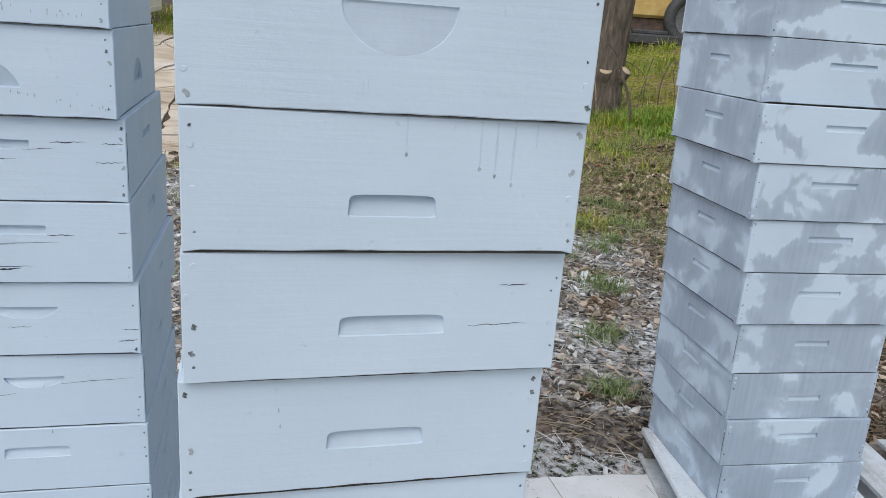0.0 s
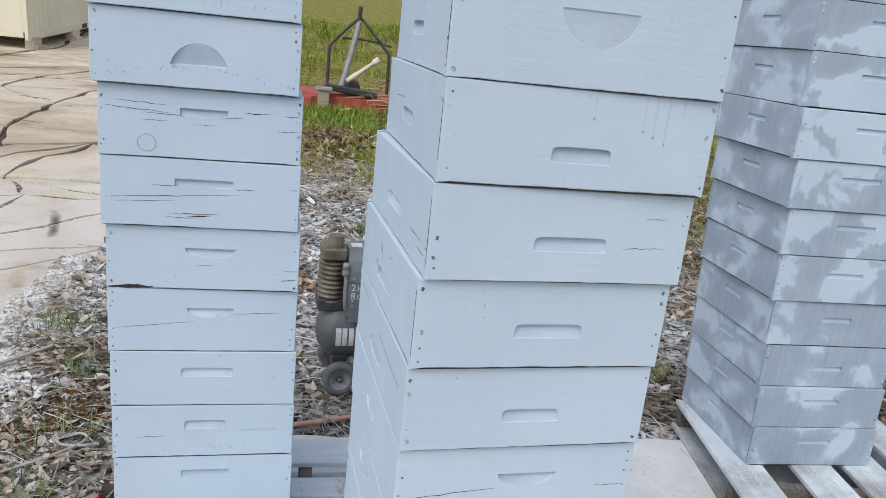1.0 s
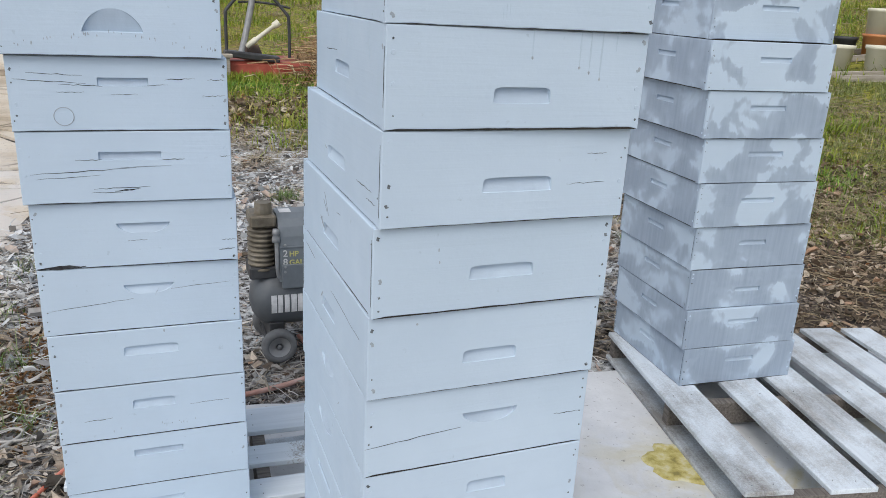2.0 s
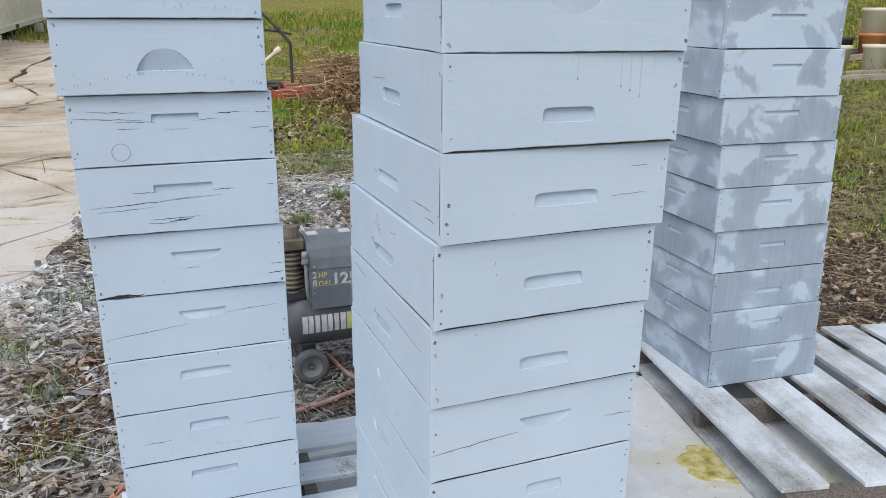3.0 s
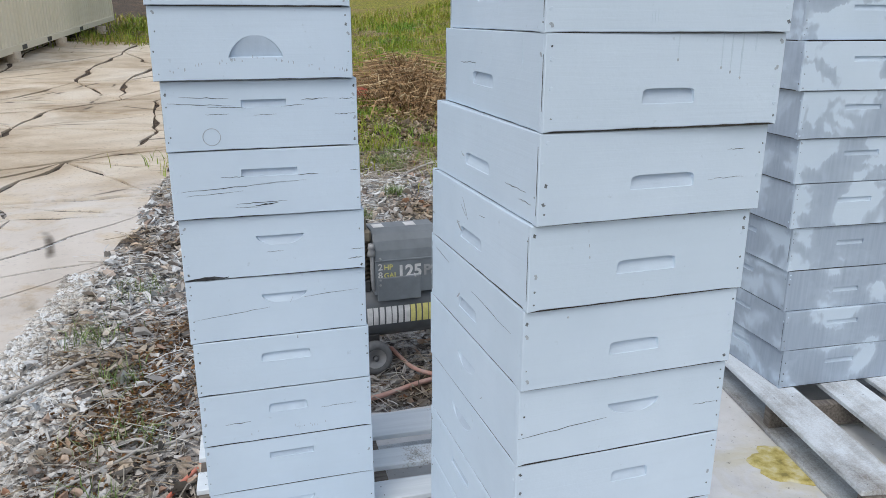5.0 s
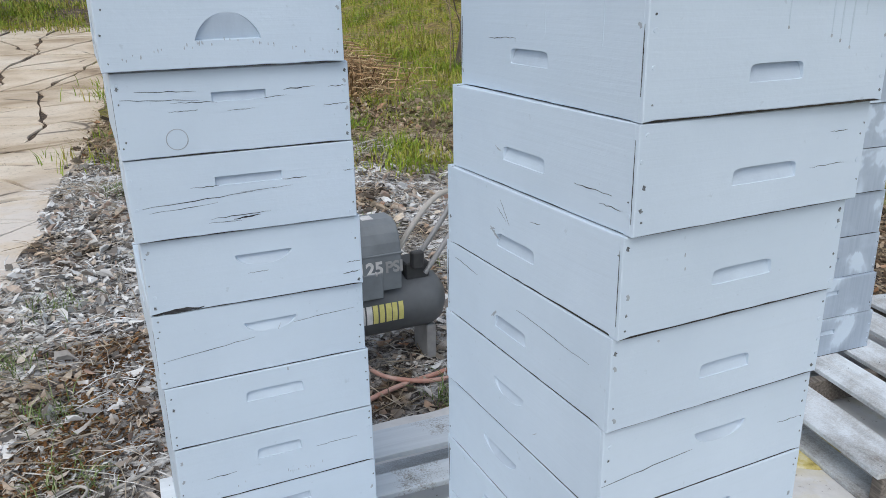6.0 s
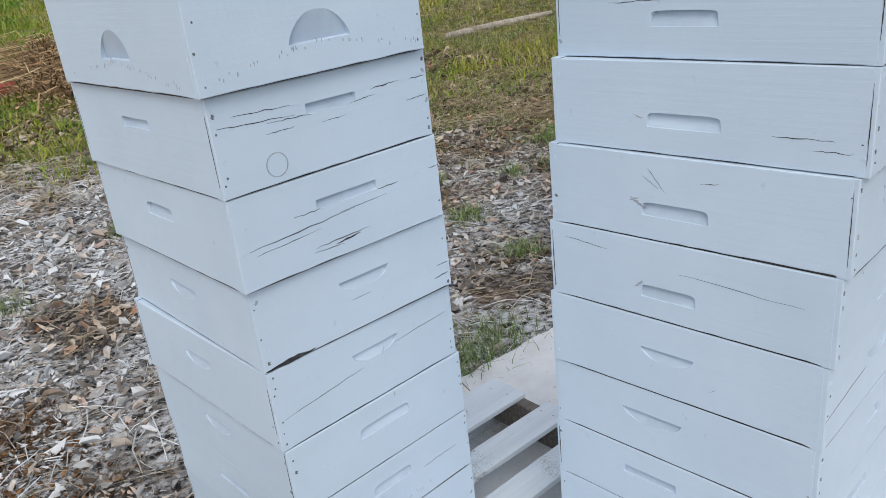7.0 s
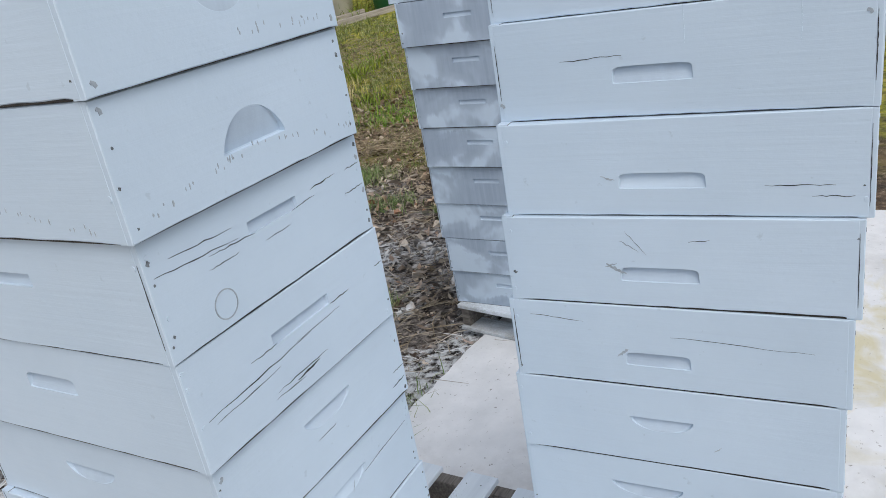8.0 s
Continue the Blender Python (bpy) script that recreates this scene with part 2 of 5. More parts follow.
GROUND = ground_material()
SLAB = slab_material()
OLDSLAB = old_concrete()
TIMBER = deck_timber("sprayed_pallet_wood", -0.22)
WORNTIMBER = deck_timber("dusted_pallet_wood", 0.0)
LOWTIMBER = deck_timber("thinly_dusted_wood", 0.16)
DARKTIMBER = simple("pallet_raw_wood", [(0.3, (0.07, 0.06, 0.055)), (0.7, (0.22, 0.20, 0.175))], 6, 0.85, stretch=(2, 20, 20))
SOILBITS = scatter_material("rusty_soil_crumbs", [(0.0, (0.07, 0.035, 0.015)), (0.5, (0.18, 0.085, 0.03)), (1.0, (0.30, 0.17, 0.08))], 0.95, False)
LEAVES = scatter_material("dead_leaves", [(0.0, (0.04, 0.030, 0.022)), (0.3, (0.17, 0.115, 0.073)), (0.55, (0.38, 0.29, 0.20)), (0.8, (0.62, 0.53, 0.42)), (1.0, (0.32, 0.14, 0.055))])
STRAW = scatter_material("dry_straw", [(0.0, (0.24, 0.18, 0.105)), (0.5, (0.44, 0.36, 0.23)), (1.0, (0.15, 0.11, 0.07))])
DEADWEEDS = scatter_material("brown_dead_weeds", [(0.0, (0.10, 0.055, 0.025)), (0.4, (0.32, 0.19, 0.09)), (0.75, (0.52, 0.35, 0.18)), (1.0, (0.64, 0.52, 0.32))], 0.9, False)
LUSH = scatter_material("fresh_grass_blades", [(0.0, (0.08, 0.22, 0.012)), (0.5, (0.17, 0.38, 0.025)), (0.85, (0.30, 0.44, 0.05)), (1.0, (0.44, 0.42, 0.12))], 0.6, False)
THINGRASS = scatter_material("thin_pale_grass", [(0.0, (0.10, 0.15, 0.025)), (0.5, (0.26, 0.32, 0.08)), (0.8, (0.42, 0.44, 0.20)), (1.0, (0.50, 0.46, 0.26))], 0.75, False)
STONES = scatter_material("pale_gravel", [(0.0, (0.24, 0.205, 0.165)), (0.5, (0.50, 0.465, 0.41)), (1.0, (0.68, 0.655, 0.61))])
BLADES = scatter_material("grass_blades", [(0.0, (0.08, 0.19, 0.010)), (0.45, (0.25, 0.38, 0.020)), (0.75, (0.37, 0.37, 0.04)), (0.9, (0.46, 0.38, 0.12)), (1.0, (0.52, 0.43, 0.22))], 0.7, False, True)
WEEDS = scatter_material("dusted_weeds", [(0.0, (0.08, 0.16, 0.03)), (0.6, (0.20, 0.31, 0.08)), (1.0, (0.45, 0.50, 0.30))], 0.8, False)
CREAM = simple("cream_container_paint", [(0.3, (0.76, 0.71, 0.56)), (0.7, (0.84, 0.80, 0.67))], 0.8, 0.6, bump=0.15, stretch=(1, 1, 0.15))
RUST = simple("dark_rusty_steel", [(0.35, (0.05, 0.04, 0.035)), (0.65, (0.16, 0.10, 0.07))], 4, 0.8)
REDPAINT = simple("faded_red_paint", [(0.3, (0.26, 0.05, 0.03)), (0.6, (0.42, 0.09, 0.06)), (0.8, (0.45, 0.22, 0.17))], 5, 0.6)
BLACKSTEEL = simple("worn_black_steel", [(0.3, (0.018, 0.02, 0.023)), (0.7, (0.06, 0.062, 0.065))], 8, 0.5, bump=0.1)
TANKPAINT = simple("dusted_black_enamel", [(0.3, (0.075, 0.085, 0.095)), (0.7, (0.14, 0.155, 0.17))], 5, 0.45, bump=0.1)
SHROUD = simple("grey_plastic_shroud", [(0.3, (0.13, 0.15, 0.17)), (0.7, (0.21, 0.24, 0.265))], 7, 0.5, bump=0.1)
CASTIRON = simple("oily_cast_metal", [(0.3, (0.10, 0.085, 0.06)), (0.6, (0.24, 0.21, 0.16)), (0.8, (0.34, 0.33, 0.31))], 14, 0.5, 0.4)
RUBBER = simple("dusty_rubber", [(0.3, (0.09, 0.095, 0.10)), (0.7, (0.18, 0.19, 0.20))], 12, 0.8)
GREYMETAL = simple("dull_grey_metal", [(0.3, (0.25, 0.26, 0.27)), (0.7, (0.40, 0.41, 0.42))], 10, 0.5, 0.3)
WHITEINK = simple("white_lettering", [(0.35, (0.55, 0.56, 0.57)), (0.65, (0.72, 0.73, 0.74))], 30, 0.6)
YELLOWINK = simple("yellow_lettering", [(0.35, (0.58, 0.55, 0.18)), (0.65, (0.70, 0.66, 0.25))], 30, 0.6)
HOSE = simple("faded_orange_hose", [(0.3, (0.52, 0.24, 0.18)), (0.6, (0.62, 0.40, 0.34)), (0.75, (0.66, 0.56, 0.52))], 9, 0.5)
REDHOSE = simple("red_orange_hose", [(0.3, (0.58, 0.12, 0.07)), (0.6, (0.68, 0.26, 0.19)), (0.8, (0.66, 0.45, 0.40))], 9, 0.5)
GREYHOSE = simple("dusted_grey_hose", [(0.3, (0.34, 0.33, 0.31)), (0.7, (0.52, 0.51, 0.49))], 9, 0.6)
BARK = simple("rough_bark", [(0.3, (0.05, 0.04, 0.032)), (0.6, (0.15, 0.125, 0.10)), (0.75, (0.25, 0.22, 0.19))], 5, 0.95, bump=1.0, stretch=(3, 3, 0.6), dist=0.03)
CUTWOOD = simple("cut_wood", [(0.3, (0.42, 0.33, 0.22)), (0.7, (0.58, 0.48, 0.35))], 9, 0.8)
GREYWOOD = simple("weathered_timber", [(0.3, (0.25, 0.22, 0.18)), (0.7, (0.46, 0.42, 0.36))], 4, 0.85, stretch=(1, 8, 8))
OCHRE = simple("dried_ochre_paint", [(0.34, (0.28, 0.23, 0.07)), (0.45, (0.50, 0.42, 0.13)), (0.54, (0.62, 0.55, 0.24)), (0.66, (0.70, 0.67, 0.48))], 22, 0.7, world=True, bump=0.8)
YELLOWPAINT = simple("faded_yellow_paint", [(0.3, (0.42, 0.28, 0.08)), (0.7, (0.55, 0.40, 0.15))], 4, 0.6)
BUCKETWHITE = simple("cream_plastic", [(0.3, (0.66, 0.63, 0.50)), (0.7, (0.76, 0.74, 0.62))], 3, 0.5, bump=0.1)
TERRACOTTA = simple("orange_plastic", [(0.3, (0.50, 0.18, 0.06)), (0.7, (0.60, 0.27, 0.11))], 3, 0.6, bump=0.1)
GREENPLASTIC = simple("green_plastic", [(0.3, (0.02, 0.12, 0.045)), (0.7, (0.04, 0.20, 0.08))], 3, 0.5, bump=0.1)


# ---- mesh helpers ----
def link(name, bm, mat, parent=None, label=""):
    me = bpy.data.meshes.new(name)
    bm.to_mesh(me)
    bm.free()
    me.materials.append(mat)
    ob = new(name, me)
    if parent:
        ob.parent = parent
    if label:
        ob["label"] = label
    return ob


part = link


def block(bm, lo, hi, bevel=0.0, m=None):
    r = bmesh.ops.create_cube(bm, size=1.0)
    vs = r["verts"]
    size = [h - l for l, h in zip(lo, hi)]
    mid = [(h + l) / 2 for l, h in zip(lo, hi)]
    bmesh.ops.transform(bm, matrix=Matrix.Translation(mid) @ Matrix.Diagonal((*size, 1)), verts=vs)
    if bevel:
        es = list({e for v in vs for e in v.link_edges})
        out = bmesh.ops.bevel(bm, geom=es, offset=bevel, segments=1, affect="EDGES")
        vs = list({v for f in out["faces"] for v in f.verts} | {v for v in vs if v.is_valid})
    if m is not None:
        bmesh.ops.transform(bm, matrix=m, verts=[v for v in vs if v.is_valid])
    return vs


def empty(name, m):
    ob = new(name)
    ob.matrix_world = m
    return ob


# ---- hive boxes ----
T = 0.019


def outline(kind, w, h):
    """A hand hold's outline in the board's plane, counter-clockwise, with the share of full depth at each point."""
    pts = []
    n = 64
    for i in range(n):
        a = 2 * math.pi * (i + 0.5) / n
        c, s = math.cos(a), math.sin(a)
        if kind == "slot":
            p = 0.30
            x, z = math.copysign(abs(c) ** p, c), math.copysign(abs(s) ** (p if s > 0 else 0.06), s)
            x *= 1.0 - 0.04 * max(z, 0)
            k = 0.22 + 0.78 * (z + 1) / 2
        elif kind == "bar":
            p = 0.06
            x, z = math.copysign(abs(c) ** p, c), math.copysign(abs(s) ** p, s)
            k = 0.45 + 0.55 * max(0, (z + 1) / 2)
        elif kind == "crescent":
            x, z = (c, -1 + 2 * (1 + s)) if s < 0 else (math.copysign(abs(c) ** 0.06, c), 1.0)
            z = min(z, 1.0)
            k = max(0.03, (z + 1) / 2)
        else:
            x, z = (c, -1 + 2 * s ** 1.35) if s > 0 else (math.copysign(abs(c) ** 0.06, c), -1.0)
            k = max(0.03, 1 - (z + 1) / 2)
        pts.append((x * w / 2, z * h / 2, k))
    return pts


def board(length, height, kind, at, size, depth, rnd, thick=T):
    """One board: along x from 0, outer face at y = 0, inner at y = thick, with a hand hold and a slightly worn lower edge."""
    bm = bmesh.new()
    ch = 0.0013
    hole = outline(kind, *size)
    # every hold's floor takes the thin-paint slot, which also darkens it as shade
    thin = 1
    n = len(hole)
    cx, cz = at
    ring = []
    for i in range(n):
        a = 2 * math.pi * (i + 0.5) / n
        dx, dz = math.cos(a) * length, math.sin(a) * height
        tx = ((length - ch - cx) if dx > 0 else (ch - cx)) / dx if abs(dx) > 1e-9 else 1e9
        tz = ((height - ch - cz) if dz > 0 else (ch - cz)) / dz if abs(dz) > 1e-9 else 1e9
        t = min(tx, tz)
        ring.append([cx + dx * t, cz + dz * t])
    for qx, qz in ((ch, ch), (length - ch, ch), (ch, height - ch), (length - ch, height - ch)):
        i = min(range(n), key=lambda j: (ring[j][0] - qx) ** 2 + (ring[j][1] - qz) ** 2)
        ring[i] = [qx, qz]
    gaps = []
    base_gap, slope_gap = rnd.choice((0.0010, 0.0016, 0.0024)), rnd.uniform(-0.0018, 0.0018)
    for x, z in ring:
        inner = 0.004 < x < length - 0.004
        gaps.append(max(0.0004, base_gap + slope_gap * (x / length - 0.5) + rnd.uniform(-0.0006, 0.0006)) if inner and z <= ch + 1e-6 else 0.0)
    edge = [bm.verts.new((x, 0, z + g)) for (x, z), g in zip(ring, gaps)]
    lip = [bm.verts.new((cx + x, 0, cz + z)) for x, z, k in hole]
    soft = [bm.verts.new((cx + x * 0.99, depth * k * 0.8, cz + z * 0.97)) for x, z, k in hole]
    floor = [bm.verts.new((cx + x * 0.97, depth * k, cz + z * 0.92)) for x, z, k in hole]
    for i in range(n):
        j = (i + 1) % n
        bm.faces.new((edge[i], edge[j], lip[j], lip[i]))
        bm.faces.new((lip[i], lip[j], soft[j], soft[i]))
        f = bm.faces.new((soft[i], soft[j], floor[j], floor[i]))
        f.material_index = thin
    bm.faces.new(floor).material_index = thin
    rim = []
    for (x, z), g in zip(ring, gaps):
        ox = 0 if x <= ch + 1e-6 else length if x >= length - ch - 1e-6 else x
        oz = g if z <= ch + 1e-6 else height if z >= height - ch - 1e-6 else z
        rim.append(bm.verts.new((ox, ch, oz)))
    back = [bm.verts.new((v.co.x, thick, v.co.z)) for v in rim]
    for i in range(n):
        j = (i + 1) % n
        bm.faces.new((edge[j], edge[i], rim[i], rim[j]))
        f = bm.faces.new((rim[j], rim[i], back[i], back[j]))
        # bottom edges get the darkened pine as well, so the seam below reads shaded
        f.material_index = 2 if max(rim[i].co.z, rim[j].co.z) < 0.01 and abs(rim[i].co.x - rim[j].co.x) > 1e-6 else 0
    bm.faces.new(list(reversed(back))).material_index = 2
    bmesh.ops.recalc_face_normals(bm, faces=bm.faces)
    return bm


RUNS = simple("grey_paint_run", [(0.3, (0.44, 0.55, 0.65)), (0.7, (0.50, 0.62, 0.73))], 30, 0.5)
FLECK = simple("dark_flecks_under_paint", [(0.3, (0.24, 0.28, 0.32)), (0.7, (0.42, 0.48, 0.54))], 60, 0.7)


def mesh_of(name, bm, mat):
    me = bpy.data.meshes.new(name)
    bm.to_mesh(me)
    bm.free()
    me.materials.append(mat)
    return me


def nail_mesh(mat, r):
    bm = bmesh.new()
    bmesh.ops.create_cone(bm, cap_ends=True, segments=7, radius1=r, radius2=r * 0.8, depth=0.0016, matrix=pose(0, 0, 0, 90, 0, 0) @ Matrix.Diagonal((1, 1.25, 1, 1)))
    return mesh_of("nail", bm, mat)


def ragged_nail(mat, r, seed):
    rnd = random.Random(seed)
    bm = bmesh.new()
    n = 9
    a = [bm.verts.new((r * rnd.uniform(0.5, 1.5) * math.cos(6.283 * i / n), -0.0006, 0.8 * r * rnd.uniform(0.4, 1.6) * math.sin(6.283 * i / n))) for i in range(n)]
    b = [bm.verts.new((v.co.x * 1.1, 0.0006, v.co.z * 1.1)) for v in a]
    bm.faces.new(a)
    for i in range(n):
        bm.faces.new((b[i], b[(i + 1) % n], a[(i + 1) % n], a[i]))
    bmesh.ops.recalc_face_normals(bm, faces=bm.faces)
    return mesh_of("nail", bm, mat)


NAILS = [nail_mesh(NAIL, 0.0017), ragged_nail(NAIL, 0.0022, 1), ragged_nail(NAIL, 0.0029, 2), ragged_nail(NAIL, 0.0015, 3), ragged_nail(FLECK, 0.0036, 4), nail_mesh(PAINT, 0.0036), nail_mesh(PAINT, 0.003)]


def sliver(length, thick, rnd, lean=0.0, wave=0.0012, steps=9):
    """A thin ragged strip, for a split in the grain or a run of paint."""
    bm = bmesh.new()
    up, lo = [], []
    for i in range(steps + 1):
        a = i / steps
        half = thick / 2 * rnd.uniform(0.5, 1.2) * (math.sin(math.pi * min(max(a, 0.04), 0.96)) ** 0.6)
        px, pz = (a - 0.5) * length, (a - 0.5) * length * lean + rnd.uniform(-wave, wave)
        up.append(bm.verts.new((px, 0, pz + half)))
        lo.append(bm.verts.new((px, 0, pz - half)))
    for i in range(steps):
        bm.faces.new((lo[i], lo[i + 1], up[i + 1], up[i]))
    out = bmesh.ops.extrude_face_region(bm, geom=bm.faces[:])
    bmesh.ops.translate(bm, verts=[e for e in out["geom"] if isinstance(e, bmesh.types.BMVert)], vec=(0, -0.0005, 0))
    bmesh.ops.recalc_face_normals(bm, faces=bm.faces)
    return bm


HOLD_SIZE = {"slot": (0.0235, 0.0095), "bar": (0.017, 0.0085), "crescent": (0.024, 0.0085), "half": (0.046, 0.009), "scoop": (0.05, 0.0022)}


def hive_box(x, y, z, rot, width, depth, height, front, side, mat, label, group, seed, marks=()):
    """A bottomless hive body: two end boards, two side boards let in between them, nails at the corners."""
    rnd = random.Random(seed)
    root = empty("hive_box", pose(x, y, z, 0, 0, rot))
    tagged(root, label, "hive box", group)

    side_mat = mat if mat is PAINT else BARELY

    def wall(name, length, hold, m, paint_mat=None, short=0.0):
        kind, u, v, w = hold
        h, d = HOLD_SIZE[kind]
        shape = "crescent" if kind == "scoop" else kind
        ob = part(name, board(length, height - short, shape, (length * u, height * v), (w, h), d, rnd), paint_mat or mat, root)
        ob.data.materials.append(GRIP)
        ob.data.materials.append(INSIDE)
        ob.matrix_basis = m

    gap = random.Random(seed + 7).choice((0.0006, 0.0012, 0.0020))
    wall("end_board", width, front, pose(0, 0, 0), None, gap)
    wall("end_board", width, front, pose(width, depth, 0, 0, 0, 180))
    # dark strips set just behind the faces paint the shadow line under each box
    for lo, hi in (((0.002, 0.0012, 0.0001), (width - 0.002, 0.008, 0.005)), ((0.0012, 0.002, 0.0001), (0.008, depth - 0.002, 0.005)), ((width - 0.008, 0.002, 0.0001), (width - 0.0012, depth - 0.002, 0.005))):
        bm = bmesh.new()
        block(bm, lo, hi)
        part("bee_glue", bm, SEAM_SHADE, root)
    # side boards lap the ends of the end boards, leaving a joint line near each corner
    lap, proud = 0.007, 0.0004
    run = depth - 2 * lap
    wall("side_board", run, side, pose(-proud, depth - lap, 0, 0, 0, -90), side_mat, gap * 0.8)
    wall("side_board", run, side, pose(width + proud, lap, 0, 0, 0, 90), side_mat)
    for x, y, turn in ((-0.0001, lap - 0.0006, -90), (width + 0.0001, lap - 0.0006, 90), (-0.0001, depth - lap + 0.0006, -90)):
        if rnd.random() < 0.5 and seed != 201:
            seam = part("joint_crack", sliver(height * rnd.uniform(0.55, 0.96), rnd.uniform(0.0011, 0.0019), rnd, 0.0, 0.0003, 14), CRACK, root)
            seam.matrix_basis = pose(x, y, height * rnd.uniform(0.47, 0.52), 0, 0, turn) @ pose(0, 0, 0, 0, 90, 0)

    def nail(m):
        ob = new("nail", rnd.choice(NAILS))
        ob.parent = root
        ob.matrix_basis = m

    for edge_x in (0.009, width - 0.009):
        for zz in (0.016, 0.034, 0.06, height - 0.05, height - 0.034, height - 0.018):
            if rnd.random() < 0.8:
                nail(pose(edge_x + rnd.uniform(-0.004, 0.004), 0.0, zz + rnd.uniform(-0.006, 0.006), 0, rnd.uniform(0, 90), 0))
    for zz in (0.02, 0.05, height - 0.03):
        for yy in (0.011, depth - 0.011):
            if rnd.random() < 0.4:
                nail(pose(-0.0004, yy + rnd.uniform(-0.004, 0.004), zz + rnd.uniform(-0.006, 0.006), 0, 0, -90))
    for face, kind, u, v, length, lean, thick in marks:
        up = kind in ("run", "fleck")
        bm = sliver(length, thick * {"crack": 0.95, "gouge": 1.0, "fleck": 0.85}.get(kind, 0.62), rnd, lean, 0.0002 if up else 0.0010)
        m = {"crack": CRACK, "run": RUNS, "fleck": FLECK, "gouge": FLECK, "gap": CRACK}[kind]
        name = {"crack": "crack", "run": "paint_run", "fleck": "paint_fleck", "gouge": "gouge", "gap": "gap"}[kind]
        ob = part(name, bm, m, root)
        if face == "f":
            ob.matrix_basis = pose(u, 0.0002, v) @ pose(0, 0, 0, 0, 90 if up else 0, 0)
        else:
            ob.matrix_basis = pose(-0.0002, depth - u, v, 0, 0, -90) @ pose(0, 0, 0, 0, 90 if up else 0, 0)
    return root


def ring_mark(root, u, v, r):
    """The raised rim of a round wooden plug."""
    bm = bmesh.new()
    n = 28
    for rr, yy in ((r, 0.0), (r, -0.0009), (r - 0.0016, -0.0009), (r - 0.0016, 0.0)):
        for i in range(n):
            a = 2 * math.pi * i / n
            bm.verts.new((rr * math.cos(a), yy, rr * math.sin(a)))
    bm.verts.ensure_lookup_table()
    for k in range(3):
        for i in range(n):
            j = (i + 1) % n
            bm.faces.new((bm.verts[k * n + i], bm.verts[k * n + j], bm.verts[(k + 1) * n + j], bm.verts[(k + 1) * n + i]))
    bmesh.ops.recalc_face_normals(bm, faces=bm.faces)
    part("plug_rim", bm, FLECK, root, "thin round rim of a plug").matrix_basis = pose(u, 0.0002, v)


def flecks(face, n, rnd, lo, hi, rise):
    out = []
    for i in range(n):
        u = rnd.uniform(lo, hi)
        out.append((face, "fleck", u, 0.014 + rise * (0.030 - 0.17 * abs(u - (0.2 if face == "f" else 0.25))) + rnd.uniform(0, 0.009), rnd.uniform(0.003, 0.008), 0, rnd.uniform(0.0015, 0.003)))
    return out


W, D = 0.413, 0.508
WHITE = "sprayed bluish-white wooden hive box in a tall stack"
SPLIT = "bluish-white wooden hive box with dark splits in its grain, stacked"
GREY = "wooden hive box patchily sprayed white over grey primer, stacked"
mk = random.Random(5)
